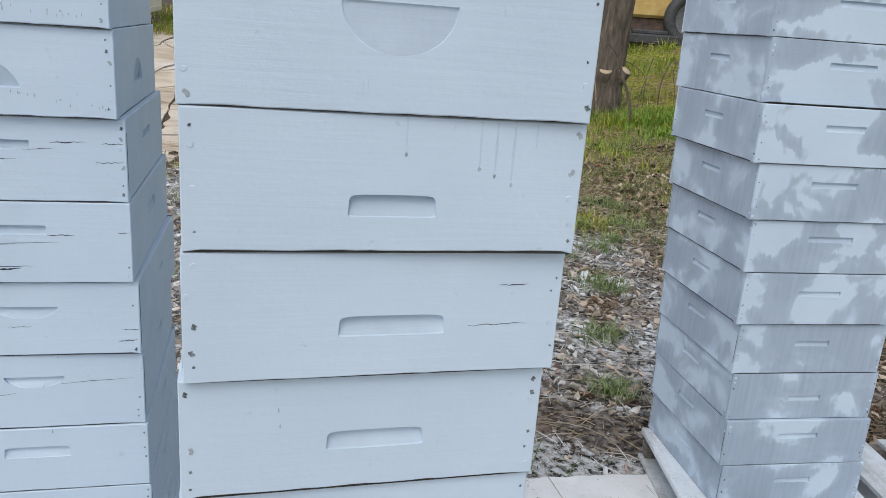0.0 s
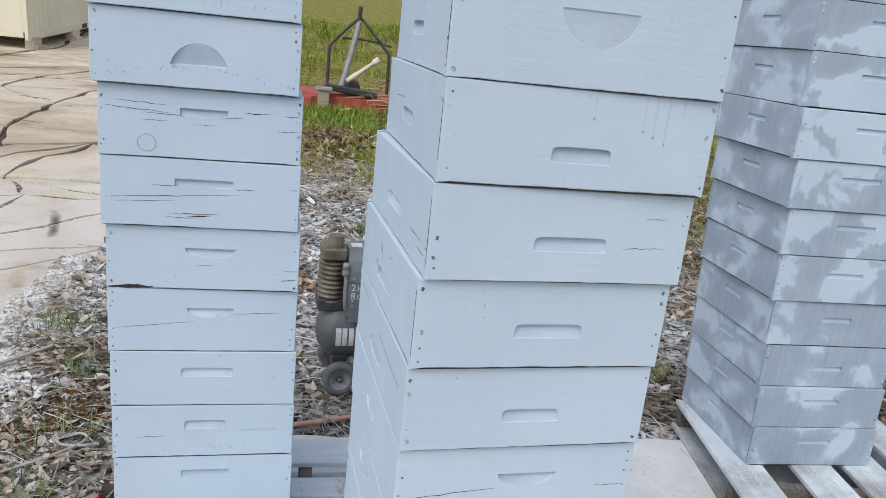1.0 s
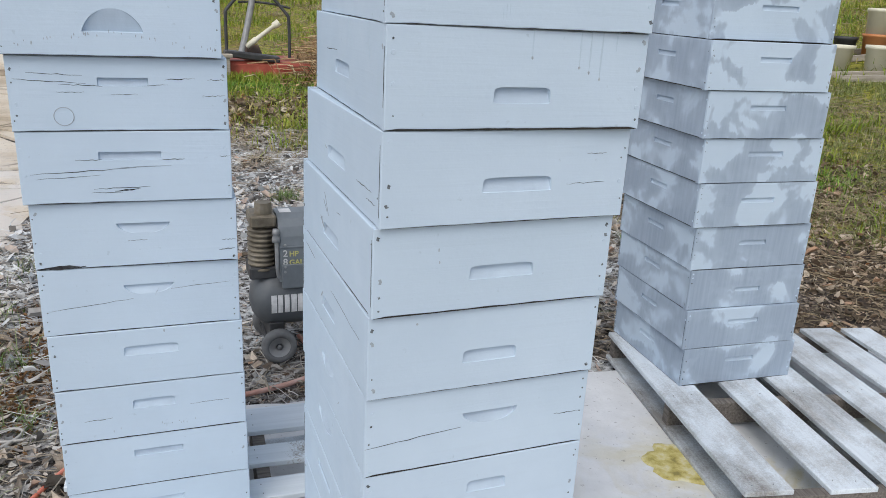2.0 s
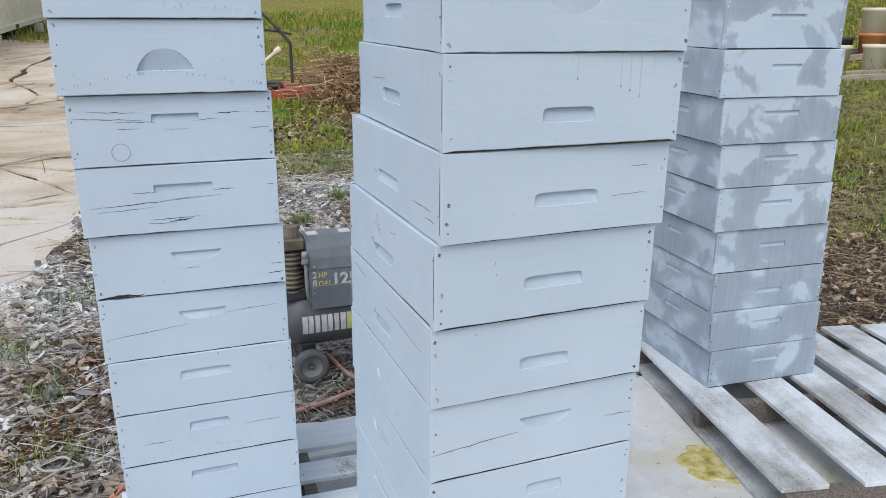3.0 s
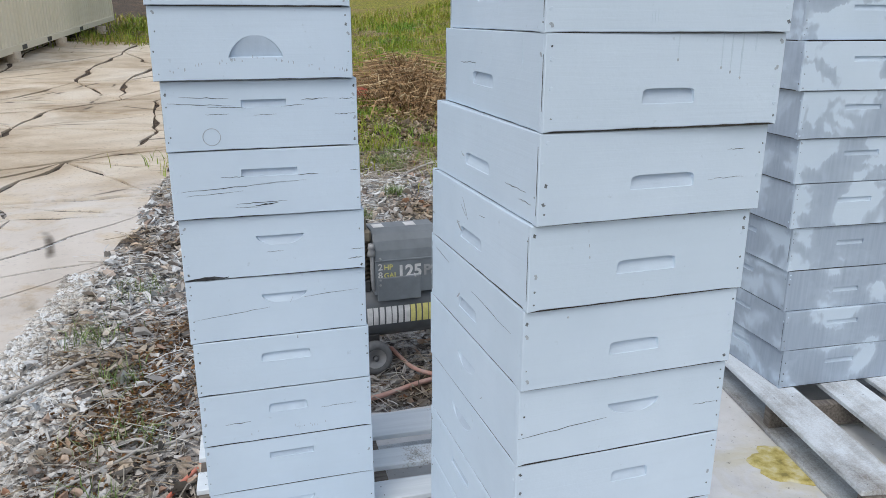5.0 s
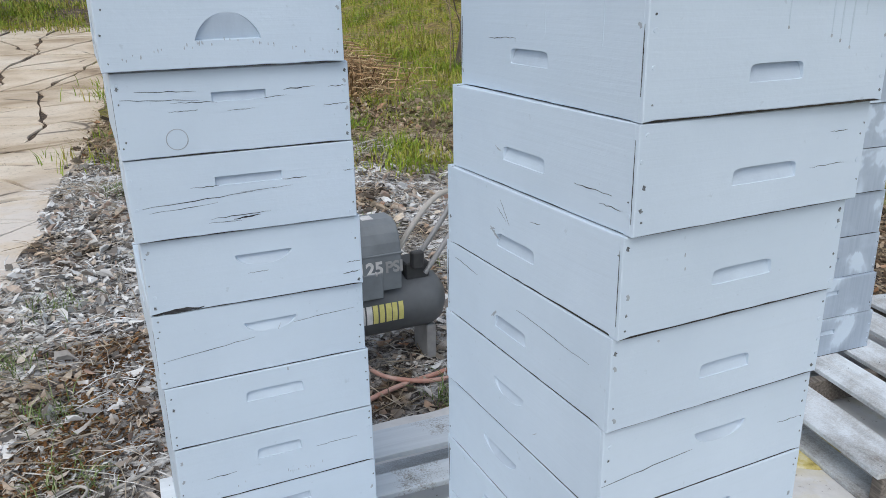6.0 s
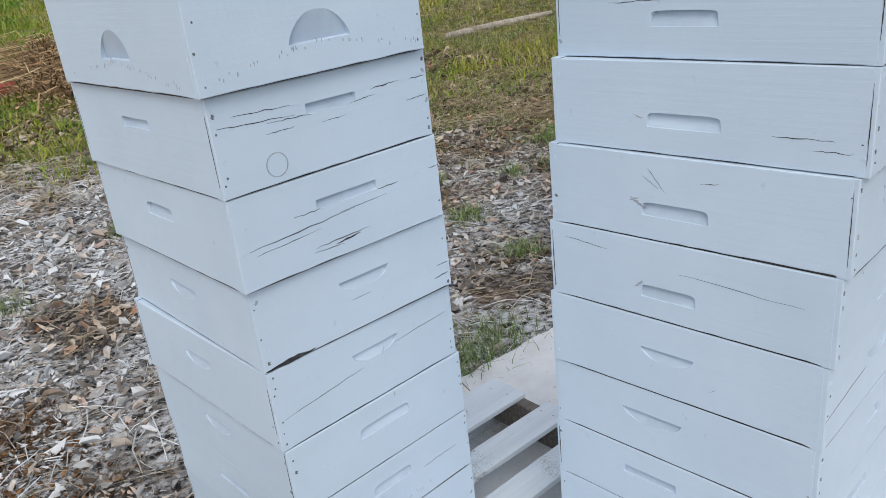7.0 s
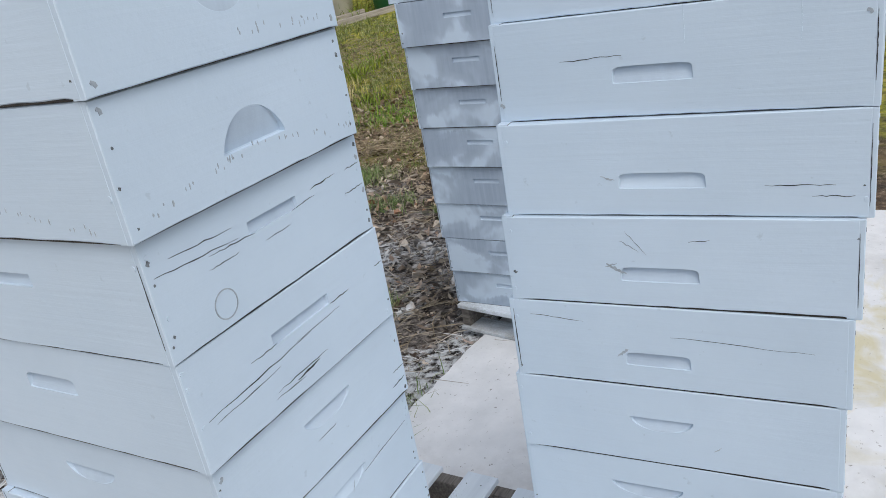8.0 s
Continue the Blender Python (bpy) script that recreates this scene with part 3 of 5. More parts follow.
# rows: z, x and y of the front corner, turn, hold in the front, hold in the side, label, marks
S, B, C, HF = "slot", "bar", "crescent", "half"
STACK_C = [
    (1.387, 0.207, 0.490, 0.7, ("scoop", 0.505, 0.54, 0.114), (S, 0.47, 0.4, 0.11), WHITE,
     [("f", "run", 0.17 + 0.005 * i, 0.02 + 0.003 * i, 0.02, 0, 0.0016) for i in range(3)] + [("s", "run", 0.40, 0.10, 0.05, 0, 0.003), ("s", "run", 0.30, 0.05, 0.06, 0, 0.002)]),
    (1.242, 0.209, 0.490, 2.0, (S, 0.506, 0.35, 0.092), (S, 0.46, 0.41, 0.11), "bluish-white wooden hive box with paint runs, stacked",
     [("f", "run", u, 0.148 - l / 2, l, 0, 0.0045) for u, l in ((0.298, 0.055), (0.315, 0.062), (0.334, 0.070), (0.358, 0.032), (0.22, 0.042))]
     + [("f", "fleck", u, v, 0.005, 0, 0.0045) for u, v in ((0.298, 0.092), (0.315, 0.085), (0.334, 0.076), (0.22, 0.105))]
     + [("s", "run", 0.42, 0.115, 0.06, 0, 0.003), ("s", "run", 0.28, 0.12, 0.05, 0, 0.002), ("s", "crack", 0.15, 0.085, 0.09, 0.04, 0.0014)]),
    (1.097, 0.207, 0.491, 3.8, (S, 0.53, 0.415, 0.118), (S, 0.475, 0.37, 0.122), WHITE,
     [("f", "crack", 0.34, 0.058, 0.07, 0.03, 0.0009), ("f", "crack", 0.355, 0.105, 0.035, 0, 0.0011), ("s", "crack", 0.42, 0.045, 0.085, 0.02, 0.0014), ("s", "crack", 0.46, 0.03, 0.05, 0, 0.0012), ("s", "gouge", 0.165, 0.058, 0.02, -0.3, 0.003)]),
    (0.951, 0.200, 0.500, 3.9, (S, 0.52, 0.43, 0.113), (S, 0.475, 0.37, 0.115), "bluish-white wooden hive box with a gouged side grip, stacked",
     [("s", "gouge", 0.178, 0.062, 0.03, -0.5, 0.007), ("s", "gouge", 0.17, 0.068, 0.018, 0.3, 0.003), ("s", "crack", 0.21, 0.105, 0.03, -1.2, 0.0012), ("s", "crack", 0.2, 0.1, 0.028, -0.6, 0.001),
      ("f", "fleck", 0.105, 0.105, 0.006, 0, 0.003), ("f", "fleck", 0.107, 0.085, 0.005, 0, 0.003), ("s", "crack", 0.3, 0.11, 0.03, 0.1, 0.001)]),
    (0.807, 0.197, 0.508, 3.6, (S, 0.51, 0.40, 0.097), (S, 0.47, 0.35, 0.10), WHITE,
     [("s", "gouge", 0.185, 0.060, 0.018, 0.8, 0.008), ("s", "crack", 0.08, 0.115, 0.09, -0.08, 0.0011), ("s", "crack", 0.36, 0.09, 0.20, -0.05, 0.0009), ("f", "fleck", 0.08, 0.125, 0.004, 0, 0.006)]),
    (0.659, 0.197, 0.515, 3.7, (C, 0.54, 0.56, 0.103), (C, 0.48, 0.52, 0.10), SPLIT,
     [("f", "crack", 0.085, 0.062, 0.17, 0.09, 0.0013), ("f", "crack", 0.375, 0.065, 0.05, 0.0, 0.0011), ("s", "gouge", 0.33, 0.045, 0.012, 0.8, 0.002)]),
    (0.519, 0.196, 0.517, 3.2, (S, 0.55, 0.60, 0.075), (C, 0.42, 0.55, 0.12), WHITE, []),
    (0.389, 0.195, 0.521, 3.2, (S, 0.5, 0.5, 0.1), (B, 0.42, 0.6, 0.11), WHITE, []),
    (0.263, 0.195, 0.521, 3.2, (S, 0.5, 0.5, 0.1), (B, 0.5, 0.6, 0.11), WHITE, []),
    (0.137, 0.195, 0.521, 3.2, (S, 0.5, 0.5, 0.1), (B, 0.5, 0.6, 0.11), WHITE, []),
]
STACK_L = [
    (1.429, -0.399, 1.112, 2.4, ("scoop", 0.5, 0.5, 0.10), ("scoop", 0.5, 0.5, 0.1), WHITE, flecks("f", 16, mk, 0.22, 0.38, 0.3)),
    (1.279, -0.396, 1.120, 2.4, (HF, 0.505, 0.46, 0.112), (HF, 0.5, 0.46, 0.112), "bluish-white wooden hive box with half-round grips and lumpy paint",
     flecks("f", 34, mk, 0.03, 0.40, 0.9) + flecks("s", 34, mk, 0.05, 0.46, 0.9)),
    (1.129, -0.386, 1.134, 2.5, (B, 0.505, 0.66, 0.096), (B, 0.5, 0.62, 0.10), SPLIT,
     [("f", "crack", u, v, l, t, w) for u, v, l, t, w in ((0.085, 0.113, 0.10, -0.03, 0.0012), (0.075, 0.099, 0.13, -0.05, 0.0014), (0.13, 0.092, 0.08, -0.04, 0.0012), (0.11, 0.078, 0.05, 0.02, 0.001),
       (0.318, 0.106, 0.06, 0.05, 0.0017), (0.39, 0.105, 0.035, 0, 0.0014), (0.385, 0.072, 0.045, 0.03, 0.0016), (0.27, 0.093, 0.05, 0.04, 0.001), (0.21, 0.074, 0.05, 0.02, 0.0009))]),
    (0.978, -0.384, 1.137, 1.9, (B, 0.508, 0.655, 0.122), (S, 0.5, 0.6, 0.10), SPLIT,
     [("f", "crack", u, v, l, t, w) for u, v, l, t, w in ((0.13, 0.091, 0.05, 0.02, 0.0016), (0.295, 0.090, 0.045, -0.02, 0.0022), (0.12, 0.068, 0.20, 0.05, 0.0016), (0.09, 0.056, 0.12, 0.06, 0.0011), (0.24, 0.076, 0.10, 0.03, 0.0009),
       (0.19, 0.031, 0.11, 0.02, 0.0014), (0.20, 0.026, 0.05, 0.06, 0.0034), (0.16, 0.022, 0.06, -0.03, 0.0012), (0.4, 0.095, 0.02, 0, 0.0014))]),
    (0.832, -0.377, 1.148, 1.3, (C, 0.527, 0.58, 0.108), (C, 0.5, 0.55, 0.105), "bluish-white wooden hive box with a gap below its worn corner",
     [("f", "crack", 0.205, 0.058, 0.04, 0.03, 0.001), ("f", "crack", 0.395, 0.05, 0.03, 0, 0.0016), ("f", "crack", 0.39, 0.028, 0.035, 0.05, 0.0022), ("f", "gap", 0.050, 0.0035, 0.095, 0.015, 0.013)]),
    (0.679, -0.376, 1.148, 2.7, (C, 0.53, 0.62, 0.104), (C, 0.5, 0.6, 0.105), SPLIT,
     [("f", "crack", 0.10, 0.066, 0.17, 0.10, 0.0011), ("f", "crack", 0.33, 0.096, 0.13, 0.06, 0.0009), ("f", "gouge", 0.235, 0.088, 0.008, 2.0, 0.0018)]),
    (0.543, -0.372, 1.147, 2.4, (S, 0.51, 0.62, 0.118), (C, 0.5, 0.6, 0.105), WHITE, [("f", "fleck", 0.24, 0.128, 0.008, 0, 0.004)]),
    (0.406, -0.370, 1.148, 2.4, (S, 0.50, 0.62, 0.094), (B, 0.5, 0.6, 0.11), SPLIT, [("f", "crack", 0.085, 0.055, 0.06, 0.03, 0.0015), ("f", "crack", 0.33, 0.07, 0.09, 0.02, 0.0009)] + flecks("f", 10, mk, 0.1, 0.3, 0.4)),
    (0.270, -0.368, 1.150, 2.4, (B, 0.50, 0.66, 0.11), (B, 0.5, 0.6, 0.11), WHITE, []),
    (0.137, -0.366, 1.152, 2.4, (C, 0.5, 0.6, 0.1), (C, 0.5, 0.6, 0.1), WHITE, []),
]
RW, RD = 0.475, 0.50
STACK_R = [(z, x, y, rot, (B, u, v, w), (B, 0.5, 0.62, 0.11), GREY, []) for z, x, y, rot, u, v, w in (
    (1.654, 1.500, 1.585, -1.0, 0.5, 0.62, 0.13), (1.504, 1.500, 1.580, -1.0, 0.52, 0.62, 0.14), (1.339, 1.508, 1.580, -1.0, 0.52, 0.62, 0.14), (1.183, 1.506, 1.556, -1.0, 0.52, 0.64, 0.12),
    (1.027, 1.528, 1.562, -1.0, 0.49, 0.65, 0.14), (0.875, 1.546, 1.570, -1.0, 0.515, 0.65, 0.138), (0.719, 1.555, 1.570, -1.0, 0.5, 0.6, 0.135), (0.562, 1.573, 1.578, -1.0, 0.5, 0.6, 0.11),
    (0.412, 1.582, 1.579, -1.0, 0.51, 0.45, 0.105), (0.264, 1.584, 1.567, -1.0, 0.5, 0.65, 0.13), (0.117, 1.596, 1.565, -1.0, 0.5, 0.62, 0.12))]


def stack(rows, width, depth, mat, group, seed, lower=None):
    top = rows[0][0] + 0.15
    out = []
    for i, (z, x, y, rot, front, side, label, marks) in enumerate(rows):
        out.append(hive_box(x, y, z, rot, width, depth, top - z, front, side, lower if lower and i > 6 else mat, label, group, seed + i, marks))
        top = z
    return out


# ---- ground ----
def terrain(x, y):
    """Level round the stacks; a bank rises beyond the turf and to the east."""
    def soft(a):
        return 0.5 * (a + math.sqrt(a * a + 1.0)) - 0.05 if a > -6 else 0.0
    h = 0.06 * soft(y - 14.0) + 0.2 * soft(min(x, 40) - 5.5) * (1.0 if x < 40 else 1.0)
    near = min(1.0, max(0.0, (math.hypot(x - 0.5, y - 1.5) - 3.0) / 3.0))
    h = max(0.0, h - 0.03)
    return -0.03 + near * (min(h, 14.0) + 0.04 * noise.noise((x * 0.5, y * 0.5, 0)))


def ground_sheet():
    bm = bmesh.new()
    line = [0.0]
    step = 0.5
    while line[-1] < 600:
        line.append(line[-1] + step)
        step *= 1.035 if line[-1] < 16 else 1.16
    axis = [-v for v in reversed(line[1:])] + line
    grid = [[bm.verts.new((x, y + 4, terrain(x, y + 4))) for x in axis] for y in axis]
    for r in range(len(axis) - 1):
        for c in range(len(axis) - 1):
            bm.faces.new((grid[r][c], grid[r][c + 1], grid[r + 1][c + 1], grid[r + 1][c])).smooth = True
    tagged(link("ground", bm, GROUND), "leaf-littered gravelly ground turning to rough turf", "ground", "", "structure")


ground_sheet()


def ragged_slab(x0, x1, y0, y1, mat, rnd):
    """A thin concrete slab with a broken far edge."""
    bm = bmesh.new()
    pts = []
    n = 60
    for i in range(n + 1):
        x = x1 + (x0 - x1) * i / n
        pts.append((x, y1 + 0.012 * math.sin(x * 3.1) + rnd.uniform(-0.010, 0.010) + 0.02 * noise.noise((x * 6, 0, 0))))
    pts = [(x0, y0), (x1, y0)] + pts
    top = [bm.verts.new((x, y, 0)) for x, y in pts]
    mid = [bm.verts.new((x + (0.006 if x > 1 else -0.006), y + (0.008 if y > 0 else -0.008), -0.012)) for x, y in pts]
    low = [bm.verts.new((v.co.x, v.co.y, -0.14)) for v in mid]
    bm.faces.new(top)
    for a, b in ((top, mid), (mid, low)):
        for i in range(len(pts)):
            j = (i + 1) % len(pts)
            bm.faces.new((b[i], b[j], a[j], a[i]))
    bmesh.ops.recalc_face_normals(bm, faces=bm.faces)
    return link("pavement", bm, mat)


tagged(ragged_slab(-0.36, 3.1, -1.6, 1.945, SLAB, random.Random(3)), "concrete slab white with overspray, ochre spills and grit", "concrete slab", "", "structure")


def old_slab():
    """The cracked old yard slab: broken pieces with soil-filled joints between them."""
    rnd = random.Random(11)
    ys = [0.2, 2.0, 3.0, 4.1, 5.1, 6.3, 7.4, 8.8, 10.2, 12.0, 14.0, 16.4, 19.0, 22, 25]
    cols = 6
    def corner(r, c):
        y = ys[r]
        edge = -1.34 + 0.062 * y + 0.05 * math.sin(y * 1.7)
        x = edge - [0, 0.9, 2.1, 3.6, 5.6, 8.4, 12.5][c]
        if 0 < c:
            x += rnd.uniform(-0.45, 0.45)
        return (x, y + rnd.uniform(-0.4, 0.4))
    net = [[corner(r, c) for c in range(cols + 1)] for r in range(len(ys))]
    root = empty("pavement", pose(0, 0, 0))
    tagged(root, "old yard slab of cracked, stained concrete", "concrete slab", "", "structure")

    def piece(loop):
        cx, cy = sum(p[0] for p in loop) / len(loop), sum(p[1] for p in loop) / len(loop)
        pts = []
        for (ax, ay), (bx, by) in zip(loop, loop[1:] + loop[:1]):
            for k in range(6):
                t = k / 6
                x, y = ax + (bx - ax) * t, ay + (by - ay) * t
                x += 0.10 * noise.noise((x * 2.1, y * 2.1, 3)) + 0.035 * noise.noise((x * 8, y * 8, 5))
                y += 0.10 * noise.noise((x * 2.1, y * 2.1, 7)) + 0.035 * noise.noise((x * 8, y * 8, 9))
                d = math.hypot(cx - x, cy - y)
                w = (0.010 + 0.009 * noise.noise((x * 3, y * 3, 1)) + 0.004 * noise.noise((x * 11, y * 11, 1))) * (0.7 + 0.32 * y) * (2.6 if abs(y - 7.6) < 0.45 and x < -1.2 else 1.0)
                pts.append((x + (cx - x) / d * w, y + (cy - y) / d * w))
        bm = bmesh.new()
        lift = rnd.uniform(0.020, 0.027) if cy > 6 else rnd.uniform(0.007, 0.010)
        top = [bm.verts.new((x, y, terrain(x, y) + lift)) for x, y in pts]
        shoulder = [bm.verts.new((x + (x - cx) * 0.004, y + (y - cy) * 0.004, terrain(x, y) + lift - 0.012)) for x, y in pts]
        low = [bm.verts.new((v.co.x, v.co.y, v.co.z - 0.1)) for v in shoulder]
        f = bm.faces.new(top)
        for a, b in ((top, shoulder), (shoulder, low)):
            for i in range(len(pts)):
                j = (i + 1) % len(pts)
                bm.faces.new((b[i], b[j], a[j], a[i]))
        bmesh.ops.recalc_face_normals(bm, faces=bm.faces)
        part("concrete_piece", bm, OLDSLAB, root)

    for r in range(len(ys) - 1):
        for c in range(cols):
            a, b, d, e = net[r][c], net[r][c + 1], net[r + 1][c + 1], net[r + 1][c]
            cut = rnd.random()
            if cut < 0.3:
                piece([a, b, d])
                piece([a, d, e])
            elif cut < 0.6:
                piece([a, b, e])
                piece([b, d, e])
            else:
                piece([a, b, d, e])


# ---- scattered bits ----
def bits(name, mat, shapes, label, category):
    """Joins many small shapes (vertex arrays with face lists) into one object."""
    vs, fs, n = [], [], 0
    for v, f in shapes:
        vs.append(v)
        fs.extend([tuple(i + n for i in q) for q in f])
        n += len(v)
    me = bpy.data.meshes.new(name)
    me.from_pydata(np.concatenate(vs).tolist(), [], fs)
    me.materials.append(mat)
    return tagged(new(name, me), label, category, "", "stuff")


def leaf(x, y, z, size, rnd):
    """A curled, broken dead leaf: an uneven rim round a sunken or raised midrib."""
    a = rnd.uniform(0, 6.283)
    l, w = size * rnd.uniform(0.4, 0.75), size * rnd.uniform(0.12, 0.42)
    fold, tx, ty = rnd.uniform(-0.35, 0.5) * size, rnd.uniform(-0.5, 0.5), rnd.uniform(-0.5, 0.5)
    rim = []
    for k in range(6):
        b = k * 1.047
        r = rnd.uniform(0.55, 1.15)
        rim.append((l * r * math.cos(b), w * r * math.sin(b), fold * abs(math.sin(b)) + rnd.uniform(-0.06, 0.12) * size))
    p = np.array([(rnd.uniform(-0.2, 0.2) * l, 0, 0)] + rim)
    p[:, 2] += p[:, 0] * tx + p[:, 1] * ty
    p[:, 2] -= p[:, 2].min()
    c, s = math.cos(a), math.sin(a)
    q = np.stack([p[:, 0] * c - p[:, 1] * s + x, p[:, 0] * s + p[:, 1] * c + y, p[:, 2] + z], 1)
    return q, [(0, k + 1, (k + 1) % 6 + 1) for k in range(6)]


def stalk(x, y, z, length, width, rnd, up=0.12):
    a = rnd.uniform(0, 6.283)
    bend = rnd.uniform(-0.35, 0.35)
    pts = []
    for t in (0, 0.5, 1):
        aa = a + bend * t
        px, py, pz = x + math.cos(aa) * length * t, y + math.sin(aa) * length * t, z + 0.005 + up * length * math.sin(t * 2.2)
        nx, ny = -math.sin(aa) * width, math.cos(aa) * width
        pts += [(px - nx, py - ny, pz), (px + nx, py + ny, pz), (px, py, pz + width)]
    return np.array(pts), [(0, 3, 5, 2), (2, 5, 4, 1), (3, 6, 8, 5), (5, 8, 7, 4)]


def blade(x, y, z, height, width, rnd, spread=0.6):
    a = rnd.uniform(0, 6.283)
    lean = rnd.uniform(0.1, spread) * height
    c, s = math.cos(a), math.sin(a)
    pts = []
    for t, k in ((0, 1.0), (0.55, 0.8), (1, 0.1)):
        o = lean * t * t
        px, py, pz = x + c * o, y + s * o, z + height * t * (1 - 0.25 * t * lean / height)
        pts += [(px - s * width * k, py + c * width * k, pz), (px + s * width * k, py - c * width * k, pz)]
    return np.array(pts), [(0, 1, 3, 2), (2, 3, 5, 4)]


def stone(x, y, z, r, rnd):
    v = np.array([(1, 0, 0), (-1, 0, 0), (0, 1, 0), (0, -1, 0), (0, 0, 0.7), (0, 0, -0.5), (0.7, 0.7, 0.25), (-0.7, -0.7, 0.25)], float)[:6]
    v = v * r * np.array([rnd.uniform(0.7, 1.3), rnd.uniform(0.7, 1.3), rnd.uniform(0.5, 1.0)])
    a = rnd.uniform(0, 6.283)
    c, s = math.cos(a), math.sin(a)
    q = np.stack([v[:, 0] * c - v[:, 1] * s + x, v[:, 0] * s + v[:, 1] * c + y, v[:, 2] + z + 0.2 * r], 1)
    return q, [(0, 2, 4), (2, 1, 4), (1, 3, 4), (3, 0, 4), (2, 0, 5), (1, 2, 5), (3, 1, 5), (0, 3, 5)]


def off_slabs(x, y):
    rag = 0.12 * noise.noise((x * 2.3, y * 2.3, 8)) + 0.08 * noise.noise((x * 9, y * 9, 8))
    return not (-0.40 < x < 3.15 and -1.65 < y < 1.96) and not (x < -1.38 + 0.062 * y + rag and y < 24)


def scatter():
    rnd = random.Random(21)
    # dead leaves, thick near the stacks and thinner further off
    out = []
    while len(out) < 60000:
        x, y = rnd.uniform(-1.4, 6.0), 0.5 + 9.5 * rnd.random() ** 1.35
        if not off_slabs(x, y) or noise.noise((x * 0.9, y * 0.9, 2)) < rnd.uniform(-0.9, 0.3):
            continue
        if y < 1.9 and x > -0.36:
            continue
        if math.hypot(x - 1.35, y - 2.12) < 0.38 and rnd.random() < 0.75:
            continue
        out.append(leaf(x, y, terrain(x, y) + rnd.uniform(0, 0.008), rnd.choice((rnd.uniform(0.007, 0.018), rnd.uniform(0.010, 0.024), rnd.uniform(0.012, 0.03), rnd.uniform(0.03, 0.065))) * (1 + 0.10 * max(0, y - 2)), rnd))
    for i in range(1500):
        x, y = rnd.gauss(1.5, 0.6), rnd.gauss(9.2, 0.55)
        out.append(leaf(x, y, terrain(x, y) + rnd.uniform(0, 0.05), rnd.uniform(0.05, 0.12), rnd))
    crumbs = []
    for cx, cy, r, n in ((-0.66, 2.35, 0.14, 1300), (-0.78, 2.10, 0.10, 700), (-0.55, 2.85, 0.10, 500), (-0.6, 2.9, 0.16, 700), (-0.85, 1.7, 0.08, 300), (0.75, 3.2, 0.12, 300)):
        for i in range(n):
            x, y = rnd.gauss(cx, r), rnd.gauss(cy, r * 1.4)
            if off_slabs(x, y):
                crumbs.append(leaf(x, y, terrain(x, y) + rnd.uniform(0, 0.008), rnd.uniform(0.006, 0.025), rnd))
    bits("soil_crumbs", SOILBITS, crumbs, "rust-brown crumbled soil and bark", "soil")
    bits("leaf_litter", LEAVES, out, "brown and grey dead leaves lying thick", "leaves")
    out = []
    while len(out) < 30000:
        x, y = rnd.uniform(-1.4, 7.0), 0.8 + 12 * rnd.random() ** 1.3
        if off_slabs(x, y):
            out.append(stalk(x, y, terrain(x, y), rnd.uniform(0.03, 0.07) if rnd.random() < 0.6 else rnd.uniform(0.07, 0.26), rnd.uniform(0.0009, 0.0024) * (1 + 0.06 * y), rnd))
    bits("straw", STRAW, out, "dry straw and fallen twigs on the ground", "straw")
    # a heap of dead weeds beside the mower
    out = []
    for i in range(4200):
        x, y = rnd.gauss(2.5, 0.42), rnd.gauss(12.5, 0.9)
        heap = 0.6 * math.exp(-((x - 2.5) ** 2) / 0.5 - (y - 12.8) ** 2 / 1.6)
        out.append(stalk(x, y, terrain(x, y) + rnd.uniform(0, heap), rnd.uniform(0.15, 0.6), rnd.uniform(0.004, 0.012), rnd, rnd.uniform(0.1, 0.9)))
    for i in range(1600):
        x, y = rnd.gauss(2.3, 0.5), rnd.gauss(11.9, 0.9)
        out.append(leaf(x, y, terrain(x, y) + rnd.uniform(0, 0.15), rnd.uniform(0.03, 0.09), rnd))
    bits("dead_weeds", DEADWEEDS, out, "heap of brown dead weeds and leaves", "weeds")
    # pale stones along the edge of the old slab
    out = []
    while len(out) < 9000:
        y = 0.8 + 3.2 * rnd.random() ** 1.3
        x = -1.44 + 0.062 * y + abs(rnd.gauss(0, 0.30 if y < 2.5 else 0.17)) - 0.08 * rnd.random()
        if x < 1.4:
            out.append(stone(x, y, terrain(x, y) + (0.0 if off_slabs(x, y) else 0.010), rnd.uniform(0.005, 0.02), rnd))
    bits("gravel", STONES, out, "pale loose gravel beside the old slab", "gravel")
    # turf beyond the litter and on the bank
    out, dry = [], []
    clumps = 0
    while clumps < 1500:
        d = 6.0 + 30 * rnd.random() ** 1.5
        a = rnd.uniform(-0.35, 1.15)
        cx, cy = d * math.sin(a), d * math.cos(a)
        g = 1.0 * noise.noise((cx * 0.45, cy * 0.45, 4)) + 0.9 * noise.noise((cx * 1.3, cy * 1.3, 6)) + min(0.45, 0.07 * (cy + 0.6 * cx - 10))
        if not off_slabs(cx, cy) or g < rnd.uniform(-0.1, 0.5):
            continue
        clumps += 1
        r = rnd.uniform(0.08, 0.30) * (0.6 + 0.05 * d)
        tall = rnd.uniform(0.06, 0.20) * (0.8 + 0.05 * d)
        for i in range(46):
            x, y = rnd.gauss(cx, r), rnd.gauss(cy, r)
            out.append(blade(x, y, terrain(x, y) - 0.01, tall * rnd.uniform(0.5, 1.2), 0.0042 * (0.6 + 0.10 * d), rnd, 1.3))
